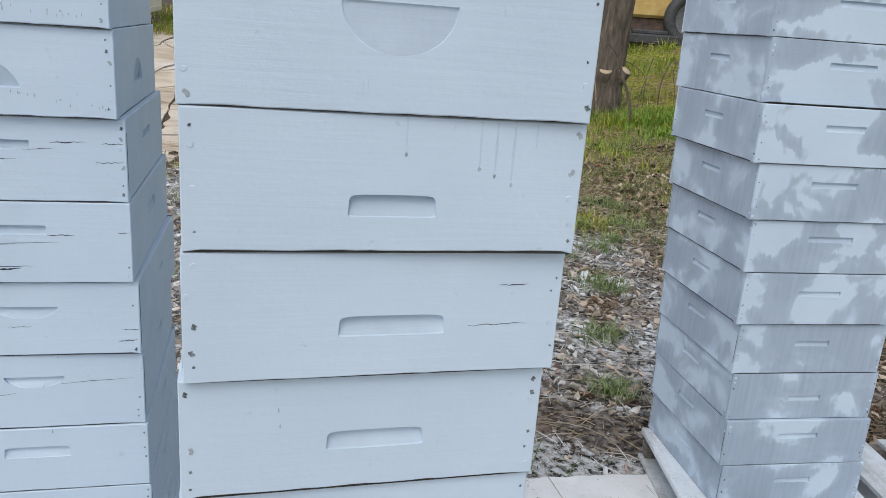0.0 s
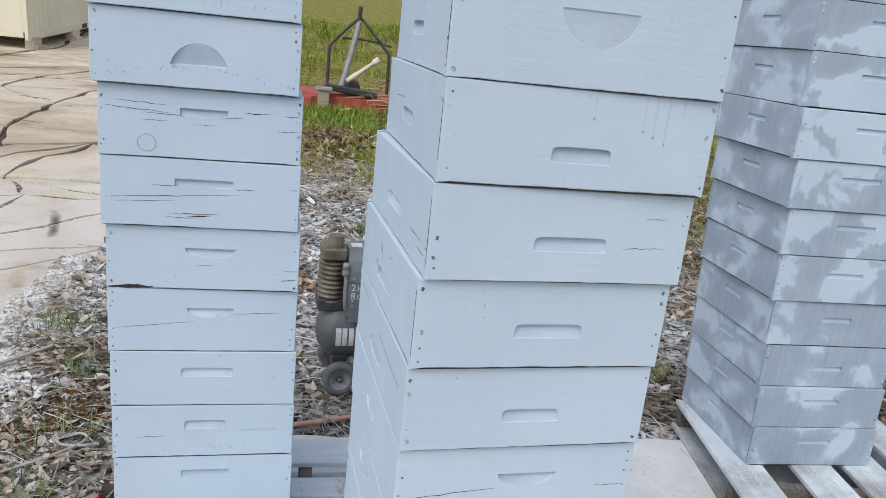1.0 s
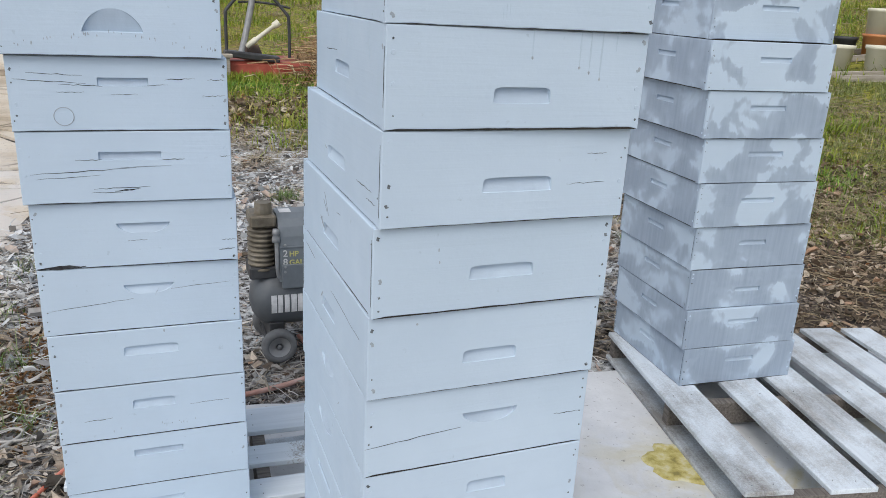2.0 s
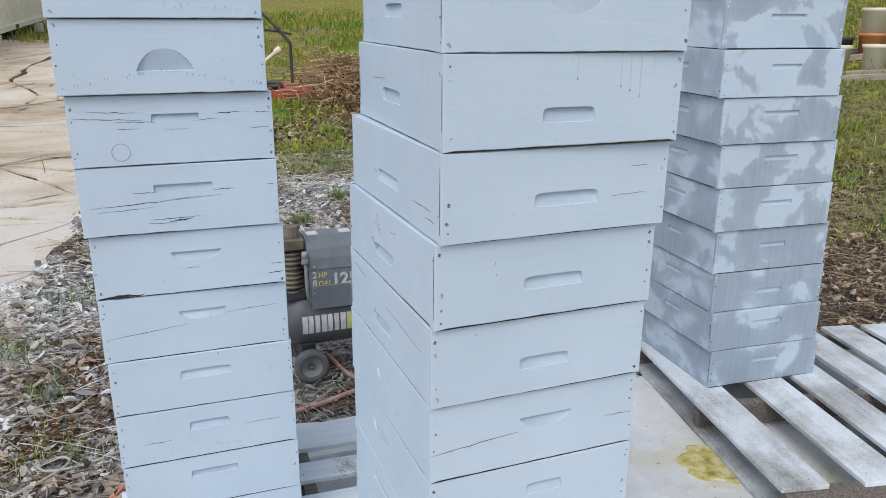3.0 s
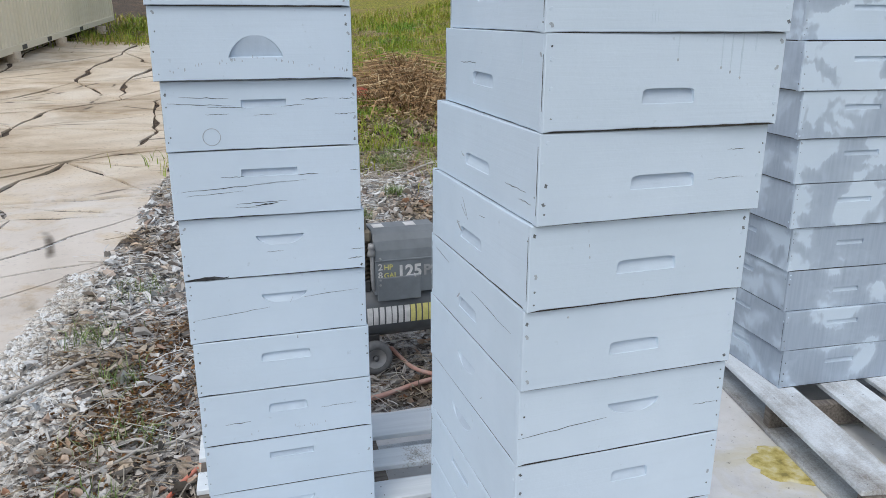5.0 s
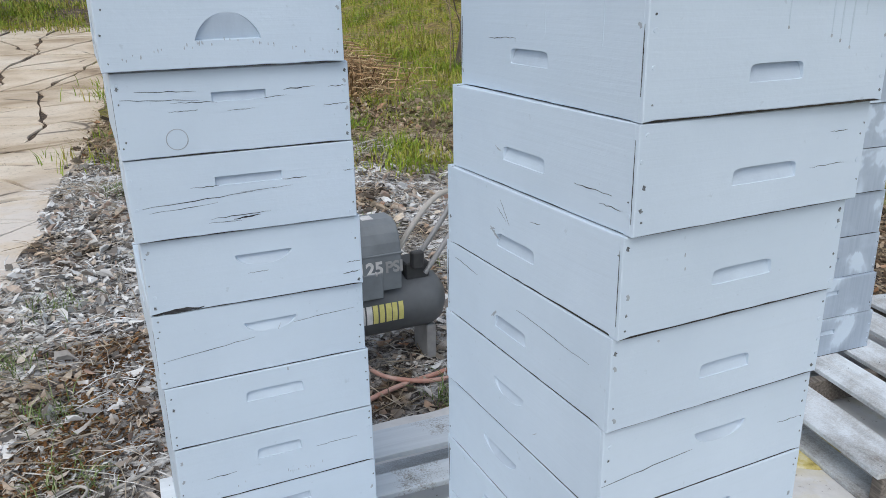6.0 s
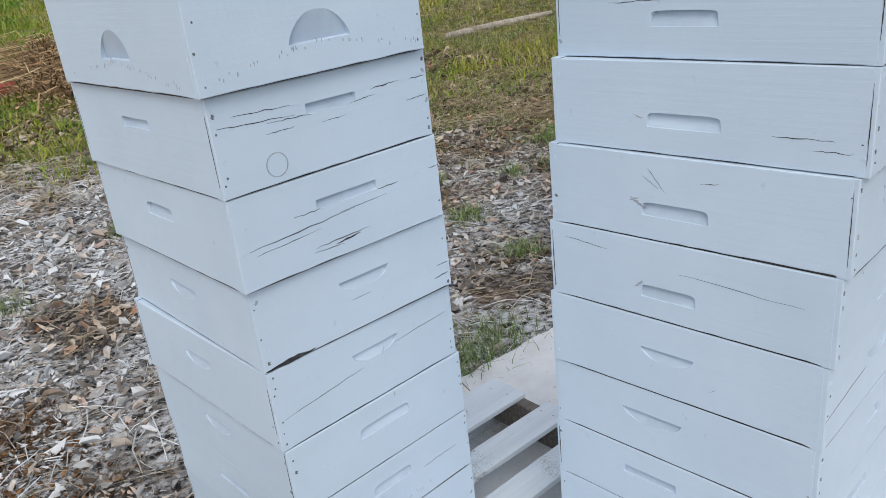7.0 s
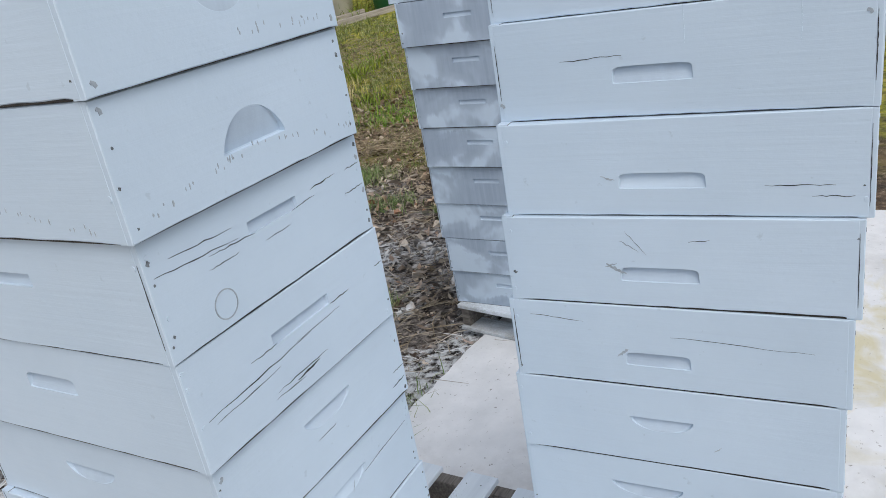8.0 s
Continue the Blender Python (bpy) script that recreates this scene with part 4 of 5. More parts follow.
    for cx, cy, r, n in ((1.2, 11.8, 0.5, 2600), (0.3, 12.0, 0.4, 1600), (2.0, 12.2, 0.3, 1000), (1.8, 13.4, 0.4, 1200), (5.9, 11.6, 0.30, 1500), (6.4, 12.2, 0.28, 4200), (2.3, 15.5, 0.5, 900), (6.6, 11.2, 0.5, 900)):
        for i in range(n):
            x, y = rnd.gauss(cx, r), rnd.gauss(cy, r * 0.5)
            out.append(blade(x, y, terrain(x, y) - 0.01, rnd.uniform(0.08, 0.26), 0.008, rnd, 0.9))
    while len(dry) < 16000:
        d = 6.0 + 24 * rnd.random() ** 1.5
        a = rnd.uniform(-0.2, 1.15)
        x, y = d * math.sin(a), d * math.cos(a)
        if off_slabs(x, y) and noise.noise((x * 0.6, y * 0.6, 14)) + 0.6 * noise.noise((x * 2.1, y * 2.1, 16)) > rnd.uniform(-0.2, 0.5):
            dry.append(stalk(x, y, terrain(x, y), rnd.uniform(0.08, 0.3) * (0.7 + 0.04 * d), 0.0026 * (0.6 + 0.08 * d), rnd, 0.25))
    bits("dry_grass", STRAW, dry, "flattened dry grass stalks among turf", "dry grass")
    bits("grass", BLADES, out, "rough green and yellowing grass", "grass")
    # fresh green growth under the mower, by the tree and far off
    out = []
    for cx, cy, sx, sy, n, tall in ((6.15, 11.8, 0.32, 0.40, 3200, 0.26), (5.75, 10.6, 0.15, 0.2, 500, 0.16), (0.2, 11.2, 0.30, 0.30, 1500, 0.10), (0.9, 11.25, 0.35, 0.30, 2000, 0.13), (1.6, 11.4, 0.2, 0.3, 900, 0.14), (2.0, 12.0, 0.12, 0.4, 600, 0.18),
                                    (4.6, 24.5, 0.5, 0.7, 500, 0.2), (5.6, 29.0, 0.5, 1.0, 500, 0.25), (3.3, 17.5, 0.3, 0.5, 450, 0.2), (2.15, 13.6, 0.12, 0.3, 350, 0.2), (3.9, 20.5, 0.3, 0.6, 300, 0.2), (5.25, 4.85, 0.18, 0.22, 500, 0.10), (4.7, 5.9, 0.2, 0.3, 400, 0.10)):
        for i in range(n):
            x, y = rnd.gauss(cx, sx), rnd.gauss(cy, sy)
            out.append(blade(x, y, terrain(x, y) - 0.01, tall * rnd.uniform(0.4, 1.15), 0.0022 + 0.0005 * cy, rnd, 1.0))
    bits("fresh_grass", LUSH, out, "bright green fresh grass tufts", "grass")
    # thin dusty grass where the litter gives way to turf
    out = []
    clumps = 0
    while clumps < 1500:
        cx, cy = rnd.uniform(2.6, 9.0), rnd.uniform(3.2, 10.5)
        if 0.75 * cx + 0.35 * cy - 3.9 + 1.6 * noise.noise((cx * 0.8, cy * 0.8, 21)) < rnd.uniform(-0.4, 1.2):
            continue
        clumps += 1
        d = math.hypot(cx, cy)
        for i in range(34):
            x, y = rnd.gauss(cx, 0.09), rnd.gauss(cy, 0.09)
            out.append(blade(x, y, terrain(x, y) - 0.005, rnd.uniform(0.03, 0.11), 0.0026 * (0.5 + 0.09 * d), rnd, 1.5))
    bits("thin_grass", THINGRASS, out, "thin pale green grass among dead leaves", "grass")
    # single tufts among the litter
    out = []
    tufts = [(0.78, 2.06), (1.18, 7.0), (1.1, 6.85), (1.93, 9.05), (2.9, 5.44), (3.03, 5.36), (2.22, 3.92), (2.66, 3.58), (1.29, 7.5), (1.15, 6.6), (0.95, 5.6), (-0.78, 2.5), (-0.95, 3.0), (-0.7, 2.0), (-0.8, 3.6), (0.55, 4.9), (0.9, 4.2), (1.9, 3.2), (2.1, 4.6), (2.6, 5.4), (0.62, 2.02), (1.0, 2.08), (1.7, 2.6), (3.0, 6.3),
             (-0.3, 4.2), (-0.55, 6.0), (-0.3, 7.0), (3.6, 4.0), (2.9, 2.9), (-0.75, 1.6), (1.3, 3.4), (2.9, 5.5), (2.2, 4.0), (2.5, 4.8), (3.2, 6.2), (2.7, 5.0), (3.4, 3.9), (3.0, 3.4), (1.05, 7.0), (1.5, 7.9)]
    for cx, cy in tufts:
        r = rnd.uniform(0.05, 0.16)
        for i in range(int((40 + 350 * r) if cx < -0.2 else (110 + 900 * r))):
            x, y = rnd.gauss(cx, r * 0.6), rnd.gauss(cy, r * 0.6)
            out.append(blade(x, y, terrain(x, y), rnd.uniform(0.03, 0.09) * (1 + 0.07 * cy), 0.0018 * (1 + 0.06 * cy), rnd, 1.6))
    bits("weed_tufts", WEEDS, out, "dusted green weeds and grass tufts", "weeds")


# ---- pallets ----
def pallet(m, boards, length, width, height, mat, label):
    """Deck boards run along x; boards lists (offset, width) across. Three stringers and three bottom boards."""
    root = empty("pallet", m)
    tagged(root, label, "pallet")
    th = 0.017
    rnd = random.Random(int(length * 1000))
    for off, bw in boards:
        bm = bmesh.new()
        block(bm, (rnd.uniform(-0.008, 0.008), 0, 0), (length + rnd.uniform(-0.012, 0.008), bw, th), 0.002)
        part("deck_board", bm, mat, root).matrix_basis = pose(0, off, height - th, rnd.uniform(-0.3, 0.3), 0, rnd.uniform(-0.4, 0.4))
        for sx in (0.02, length / 2 - 0.01, length - 0.045):
            for k in (0.25, 0.7):
                nl = new("nail", NAILS[0])
                nl.parent = root
                nl.matrix_basis = pose(sx + rnd.uniform(-0.008, 0.008), off + bw * k, height + 0.0006, 90, 0, 0)
    for i in range(3):
        bm = bmesh.new()
        block(bm, (-0.019, 0.012, th), (0.019, width - 0.012, height - th), 0.002)
        part("stringer", bm, DARKTIMBER, root).location = (0.022 + (length - 0.044) * i / 2, 0, 0)
    for i in range(3):
        bm = bmesh.new()
        block(bm, (0, -0.05, 0), (length, 0.05, th), 0.002)
        part("bottom_board", bm, LOWTIMBER, root).location = (0, 0.05 + (width - 0.10) * i / 2, 0)
    return root


pallet(pose(-0.42, 0.50, 0), [(0.0, 0.13), (0.21, 0.095), (0.38, 0.095), (0.55, 0.095), (0.72, 0.09), (0.89, 0.095), (1.06, 0.14)], 1.03, 1.20, 0.137, TIMBER, "white-sprayed wooden pallet under two hive stacks")
pallet(pose(1.575, 2.05, 0, 0, 0, -98.6), [(0.0, 0.155), (0.262, 0.155), (0.47, 0.15), (0.68, 0.15), (0.885, 0.15), (1.08, 0.14)], 1.115, 1.22, 0.117, WORNTIMBER, "slatted wooden pallet dusted white beneath a hive stack")

stack(STACK_C, W, D, PAINT, "stack of white hive boxes at the pallet's front", 100)
boxes_l = stack(STACK_L, W, D, PAINT, "stack of white hive boxes at the pallet's back", 200)
ring_mark(boxes_l[2], 0.095, 0.030, 0.019)
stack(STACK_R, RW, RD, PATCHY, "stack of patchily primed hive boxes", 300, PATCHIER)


# ---- air compressor ----
def lathe(profile, n=28):
    """Turns (radius, height) points round the z axis."""
    bm = bmesh.new()
    rows = []
    for r, z in profile:
        rows.append([bm.verts.new((r * math.cos(2 * math.pi * i / n), r * math.sin(2 * math.pi * i / n), z)) for i in range(n)] if r > 1e-6 else [bm.verts.new((0, 0, z))] * n)
    for a, b in zip(rows, rows[1:]):
        for i in range(n):
            q = []
            for v in (a[i], a[(i + 1) % n], b[(i + 1) % n], b[i]):
                if v not in q:
                    q.append(v)
            if len(q) > 2:
                bm.faces.new(q).smooth = True
    bmesh.ops.recalc_face_normals(bm, faces=bm.faces)
    return bm


def tube(name, pts, r, mat, parent=None, label="", category=""):
    cu = bpy.data.curves.new(name, "CURVE")
    cu.dimensions, cu.bevel_depth, cu.bevel_resolution, cu.resolution_u, cu.use_fill_caps = "3D", r, 3, 8, True
    sp = cu.splines.new("NURBS")
    sp.points.add(len(pts) - 1)
    for p, q in zip(sp.points, pts):
        p.co = (*q, 1)
    sp.use_endpoint_u, sp.order_u = True, 3
    cu.materials.append(mat)
    ob = new(name, cu)
    if parent:
        ob.parent = parent
    if label:
        tagged(ob, label, category)
    return ob


def lettering(text, size, m, mat, parent):
    cu = bpy.data.curves.new("lettering", "FONT")
    cu.body, cu.size, cu.extrude, cu.offset = text, size, 0.0006, size * (0.034 if size > 0.05 else 0.014)
    cu.materials.append(mat)
    ob = new("lettering", cu)
    ob.parent = parent
    ob.matrix_basis = m
    return ob


def wheel(name, r, w, parent, m, tyre_mat=RUBBER, rim_mat=GREYMETAL, label=""):
    tyre = part(name, lathe([(r * 0.62, -w / 2), (r * 0.9, -w / 2), (r, -w / 3), (r, w / 3), (r * 0.9, w / 2), (r * 0.62, w / 2), (r * 0.58, 0), (r * 0.62, -w / 2)]), tyre_mat, parent, label)
    tyre.matrix_basis = m
    part("rim", lathe([(0, w * 0.1), (r * 0.2, w * 0.1), (r * 0.22, w * 0.35), (r * 0.5, w * 0.2), (r * 0.58, w * 0.42), (r * 0.64, w * 0.42), (r * 0.64, -w * 0.42), (0, -w * 0.3)]), rim_mat, tyre)
    part("hub", lathe([(0, w * 0.62), (r * 0.13, w * 0.6), (r * 0.16, w * 0.1), (0, w * 0.1)], 12), tyre_mat, tyre)
    return tyre


def compressor():
    root = empty("air_compressor", pose(0.13, 2.44, 0.0, 0, 0, 3))
    tagged(root, "small wheeled black air compressor with horizontal tank", "air compressor")
    R, L, zc = 0.118, 0.60, 0.225
    tank = part("tank", lathe([(0, 0), (R * 0.5, 0.012), (R * 0.85, 0.04), (R * 0.97, 0.07), (R, 0.085), (R, L - 0.085), (R * 0.97, L - 0.07), (R * 0.85, L - 0.04), (R * 0.5, L - 0.012), (0, L)]), TANKPAINT, root, "dusted black steel tank")
    tank.matrix_basis = pose(0, 0, zc, 0, 90, 0)
    # maker's name as plain bars: white, then yellow
    for i in range(12):
        bm = bmesh.new()
        for k in range(4):
            a = math.radians(-11 + 9 * k)
            block(bm, (0, -0.001, -0.0094), (0.019 if i % 3 else 0.022, 0.001, 0.0094), 0, pose(0.075 + 0.0262 * i, -(R + 0.0006) * math.cos(a), zc + R * math.sin(a), -math.degrees(a), 0, 0))
        part("name_bar", bm, WHITEINK if i < 7 else YELLOWINK, root)
    for yy in (-0.135, 0.135):
        w = wheel("wheel", 0.070, 0.04, root, pose(0.10, yy, 0.058, 90 if yy < 0 else -90, 0, 0), RUBBER, GREYMETAL)
    bm = bmesh.new()
    block(bm, (0.06, -0.125, 0.03), (0.14, 0.125, 0.06), 0.004)
    block(bm, (0.07, -0.09, 0.05), (0.13, 0.09, 0.14), 0.004)
    part("axle_bracket", bm, BLACKSTEEL, root)
    bm = bmesh.new()
    block(bm, (0.50, -0.07, -0.03), (0.54, 0.07, 0.12), 0.004)
    part("foot", bm, GREYMETAL, root, "grey steel foot")
    # motor shroud: a bent sheet, rounded along its top
    bm = bmesh.new()
    prof = [(-0.115, 0.0), (-0.120, 0.10), (-0.119, 0.150), (-0.112, 0.185), (-0.096, 0.22), (-0.072, 0.247), (-0.04, 0.262), (0.04, 0.262), (0.072, 0.247), (0.096, 0.22), (0.112, 0.185), (0.119, 0.15), (0.12, 0.0)]
    rings = [[bm.verts.new((x, y, z)) for y, z in prof] for x in (0, 0.006, 0.264, 0.27)]
    for k, inset in ((0, 0.97), (3, 0.97)):
        for v in rings[k]:
            v.co.y *= inset
            v.co.z *= 0.99
    for a, b in zip(rings, rings[1:]):
        for i in range(len(prof) - 1):
            bm.faces.new((a[i], a[i + 1], b[i + 1], b[i]))
    bm.faces.new(rings[0])
    bm.faces.new(list(reversed(rings[3])))
    bmesh.ops.recalc_face_normals(bm, faces=bm.faces)
    sh = part("motor_shroud", bm, SHROUD, root, "grey sheet-metal motor cover")
    sh.matrix_basis = pose(0.11, 0.0, zc + R - 0.02)
    bm = bmesh.new()
    block(bm, (0.118, -0.128, zc + R - 0.045), (0.30, -0.118, zc + R + 0.055), 0.003)
    part("cover_plate", bm, SHROUD, root)
    for tx in (0.125, 0.26):
        bm = bmesh.new()
        block(bm, (tx, -0.035, zc + R + 0.2422), (tx + 0.045, 0.02, zc + R + 0.2432))
        part("sticker", bm, WHITEINK, root)
    bm = bmesh.new()
    block(bm, (0.108, -0.1225, zc + R + 0.120), (0.385, -0.114, zc + R + 0.128), 0.002)
    part("cover_rib", bm, SHROUD, root)
    for u, v in ((0.125, 0.155), (0.125, 0.065), (0.27, 0.07), (0.125, 0.045)):
        part("screw", lathe([(0, 0.003), (0.005, 0.002), (0.006, 0), (0, 0)], 8), GREYMETAL, root).matrix_basis = pose(u + 0.005, -0.1265, zc + R + v - 0.02, 90, 0, 0)
    at = lambda x, z: pose(x, -0.1225, z, 88.5, 0, 0)
    lettering("2", 0.038, at(0.122, 0.430), WHITEINK, root)
    lettering("HP", 0.030, at(0.146, 0.430), YELLOWINK, root)
    lettering("8", 0.038, at(0.122, 0.395), WHITEINK, root)
    lettering("GAL", 0.030, at(0.146, 0.395), YELLOWINK, root)
    lettering("125", 0.070, at(0.200, 0.394), WHITEINK, root)
    lettering("PSI", 0.060, at(0.312, 0.396), GREYMETAL, root)
    # twin-finned pump beside the motor
    fins = [(0, 0)]
    for i in range(9):
        fins += [(0.046, 0.02 * i), (0.056, 0.02 * i + 0.004), (0.056, 0.02 * i + 0.011), (0.046, 0.02 * i + 0.015)]
    bm = lathe(fins + [(0, 0.18)], 18)
    bmesh.ops.translate(bm, verts=bm.verts, vec=(0.055, -0.02, zc + R + 0.01))
    part("pump_cylinder", bm, CASTIRON, root, "oily brass-coloured finned cylinder")
    bm = bmesh.new()
    block(bm, (0.005, -0.085, zc + R + 0.195), (0.105, 0.05, zc + R + 0.245), 0.008)
    bmesh.ops.create_cone(bm, cap_ends=True, segments=14, radius1=0.035, radius2=0.032, depth=0.05, matrix=Matrix.Translation((0.06, -0.04, zc + R + 0.265)))
    part("pump_head", bm, CASTIRON, root)
    bm = bmesh.new()
    block(bm, (0.0, -0.07, zc + R - 0.02), (0.105, 0.06, zc + R + 0.03), 0.006)
    part("crankcase", bm, BLACKSTEEL, root)
    tube("pipe", [(0.095, -0.10, 0.54), (0.10, -0.115, 0.50), (0.10, -0.115, 0.36), (0.115, -0.10, 0.33), (0.13, -0.08, 0.32)], 0.008, GREYMETAL, root)
    part("pipe_fitting", lathe([(0, 0.03), (0.012, 0.03), (0.015, 0.012), (0.011, 0.01), (0.016, -0.005), (0.016, -0.02), (0, -0.02)], 10), GREYMETAL, root).matrix_basis = pose(0.098, -0.112, 0.51)
    # gauges and handle at the far end
    bm = bmesh.new()
    block(bm, (0.42, -0.06, zc + R - 0.02), (0.52, 0.06, zc + R + 0.05), 0.006)
    block(bm, (0.44, -0.085, zc + R + 0.03), (0.49, -0.05, zc + R + 0.10), 0.006)
    part("pressure_switch", bm, BLACKSTEEL, root)
    tube("handle", [(0.50, -0.06, zc + R), (0.64, -0.06, 0.52), (0.69, -0.06, 0.60), (0.69, 0.06, 0.60), (0.64, 0.06, 0.52), (0.50, 0.06, zc + R)], 0.011, GREYMETAL, root)


compressor()
tube("air_hose", [(-0.1, 1.99, 0.012), (0.165, 2.07, -0.012), (0.42, 2.20, -0.012), (0.66, 2.24, -0.012), (0.88, 2.33, -0.01), (1.0, 2.5, 0.02), (1.0, 2.58, 0.16), (0.93, 2.54, 0.30), (0.82, 2.46, 0.37)], 0.010, HOSE, None, "faded orange air hose curling off a compressor", "hose")
tube("air_hose", [(0.34, 2.52, 0.0), (0.36, 2.46, -0.01), (0.39, 2.32, -0.01), (0.44, 2.22, 0.004), (0.58, 2.17, -0.012), (0.72, 2.19, -0.012)], 0.009, HOSE, None, "faded orange air hose looped on leaf litter", "hose")
tube("power_cord", [(0.50, 2.40, 0.42), (0.62, 2.40, 0.62), (0.78, 2.44, 0.68), (0.86, 2.48, 0.58), (0.80, 2.46, 0.42), (0.74, 2.45, 0.34)], 0.011, GREYHOSE, None, "dusted grey cord arched over a compressor", "cord")
tube("garden_hose", [(-0.62, 1.40, -0.012), (-0.52, 1.63, -0.012), (-0.44, 1.755, -0.006), (-0.36, 1.88, -0.012), (-0.2, 2.06, -0.012)], 0.0075, REDHOSE, None, "bright red-orange hose on the gravel", "hose")
tube("rope", [(-1.0, 1.62, -0.015), (-0.84, 1.76, -0.015), (-0.70, 1.86, -0.012), (-0.62, 1.95, -0.008), (-0.66, 2.0, -0.01), (-0.74, 1.97, -0.014), (-0.70, 1.90, -0.01), (-0.55, 1.93, -0.014), (-0.42, 2.02, -0.015)], 0.005, GREYHOSE, None, "grey cord lying looped on gravel", "rope")
tube("stick", [(-1.28, 2.30, 0.0), (-1.1, 2.5, 0.0), (-0.96, 2.72, -0.01)], 0.008, GREYHOSE, None, "pale dry stick at the slab's edge", "stick")
tube("stick", [(0.25, 4.0, 0.0), (0.5, 4.3, 0.02), (0.85, 4.55, 0.0)], 0.010, GREYHOSE, None, "pale dry stick on leaf litter", "stick")
tube("stick", [(1.15, 6.3, 0.0), (1.5, 6.7, 0.05), (1.85, 7.0, 0.02)], 0.012, GREYHOSE, None, "pale dry stick on leaf litter", "stick")


def spill():
    rnd = random.Random(8)
    bm = bmesh.new()
    n = 40
    rim, top = [], []
    for i in range(n):
        a = 2 * math.pi * i / n
        r = 1 + 0.35 * noise.noise((math.cos(a) * 1.6, math.sin(a) * 1.6, 2)) + 0.12 * noise.noise((math.cos(a) * 6, math.sin(a) * 6, 4))
        rim.append(bm.verts.new((0.11 * r * math.cos(a), 0.075 * r * math.sin(a), 0.0005)))
        top.append(bm.verts.new((0.10 * r * math.cos(a), 0.067 * r * math.sin(a), 0.004)))
    bm.faces.new(top)
    for i in range(n):
        j = (i + 1) % n
        bm.faces.new((rim[i], rim[j], top[j], top[i]))
    ob = link("paint_spill", bm, OCHRE)
    ob.matrix_basis = pose(1.46, 1.27, 0, 0, 0, -25) @ Matrix.Diagonal((1.35, 1.45, 1.3, 1))
    tagged(ob, "dried ochre-yellow spill on pale concrete", "spill")


spill()


# ---- far things ----
def container():
    length, height, width = 13.0, 2.6, 2.4
    root = empty("shipping_container", pose(-5.62, 17.6, 0.36) @ pose(0, 0, 0, 0, 0, 85.2) @ pose(0, 0, 0, 0, -3.9, 0))
    tagged(root, "cream-painted steel storage container on concrete blocks", "container")
    bm = bmesh.new()
    xs, y = [], 0
    n = 52
    for i in range(n):
        x0 = 0.12 + (length - 0.24) * i / n
        p = (length - 0.24) / n
        xs += [(x0, 0.0), (x0 + p * 0.35, 0.0), (x0 + p * 0.5, 0.028), (x0 + p * 0.85, 0.028)]
    xs.append((length - 0.12, 0.0))
    lo = [bm.verts.new((x, yy + 0.03, 0.16)) for x, yy in xs]
    hi = [bm.verts.new((x, yy + 0.03, height - 0.1)) for x, yy in xs]
    for i in range(len(xs) - 1):
        bm.faces.new((lo[i], lo[i + 1], hi[i + 1], hi[i]))
    part("side_wall", bm, CREAM, root)
    for lo_, hi_, nm in (((0, 0, 0), (length, 0.07, 0.16), "bottom_rail"), ((0, 0, height - 0.1), (length, 0.07, height), "top_rail"), ((0, 0, 0.16), (0.12, 0.1, height - 0.1), "corner_post"), ((length - 0.12, 0, 0.16), (length, 0.1, height - 0.1), "corner_post"),
                         ((0, 0.1, 0.05), (length, width, 0.16), "floor_frame"), ((0, 0.07, height - 0.06), (length, width, height - 0.02), "roof"), ((0, width - 0.05, 0.16), (length, width, height - 0.06), "back_wall"),
                         ((length - 0.05, 0.1, 0.16), (length, width - 0.05, height - 0.06), "end_wall"), ((0, 0.1, 0.16), (0.05, width - 0.05, height - 0.06), "end_wall")):
        bm = bmesh.new()
        block(bm, lo_, hi_, 0.006)
        part(nm, bm, CREAM, root)
    for x in (3.2, 5.2, 8.4):
        bm = bmesh.new()
        block(bm, (x, -0.004, 0.02), (x + 0.35, 0.02, 0.13))
        part("fork_pocket", bm, BLACKSTEEL, root, "dark fork-lift pocket")


container()


def concrete_blocks():
    for x, y in ((-5.55, 18.0), (-5.35, 20.3), (-5.0, 24.0), (-4.6, 28.5)):
        bm = bmesh.new()
        block(bm, (-0.2, -0.1, -0.3), (0.2, 0.1, 0.25), 0.01)
        block(bm, (-0.19, -0.16, -0.3), (0.19, -0.1, 0.1), 0.01)
        ob = link("concrete_block", bm, OLDSLAB)
        ob.matrix_world = pose(x - 0.1, y, terrain(x, y) + 0.0, 0, 0, 85)
        tagged(ob, "grey concrete block propping a container", "block", "blocks under the container")


concrete_blocks()


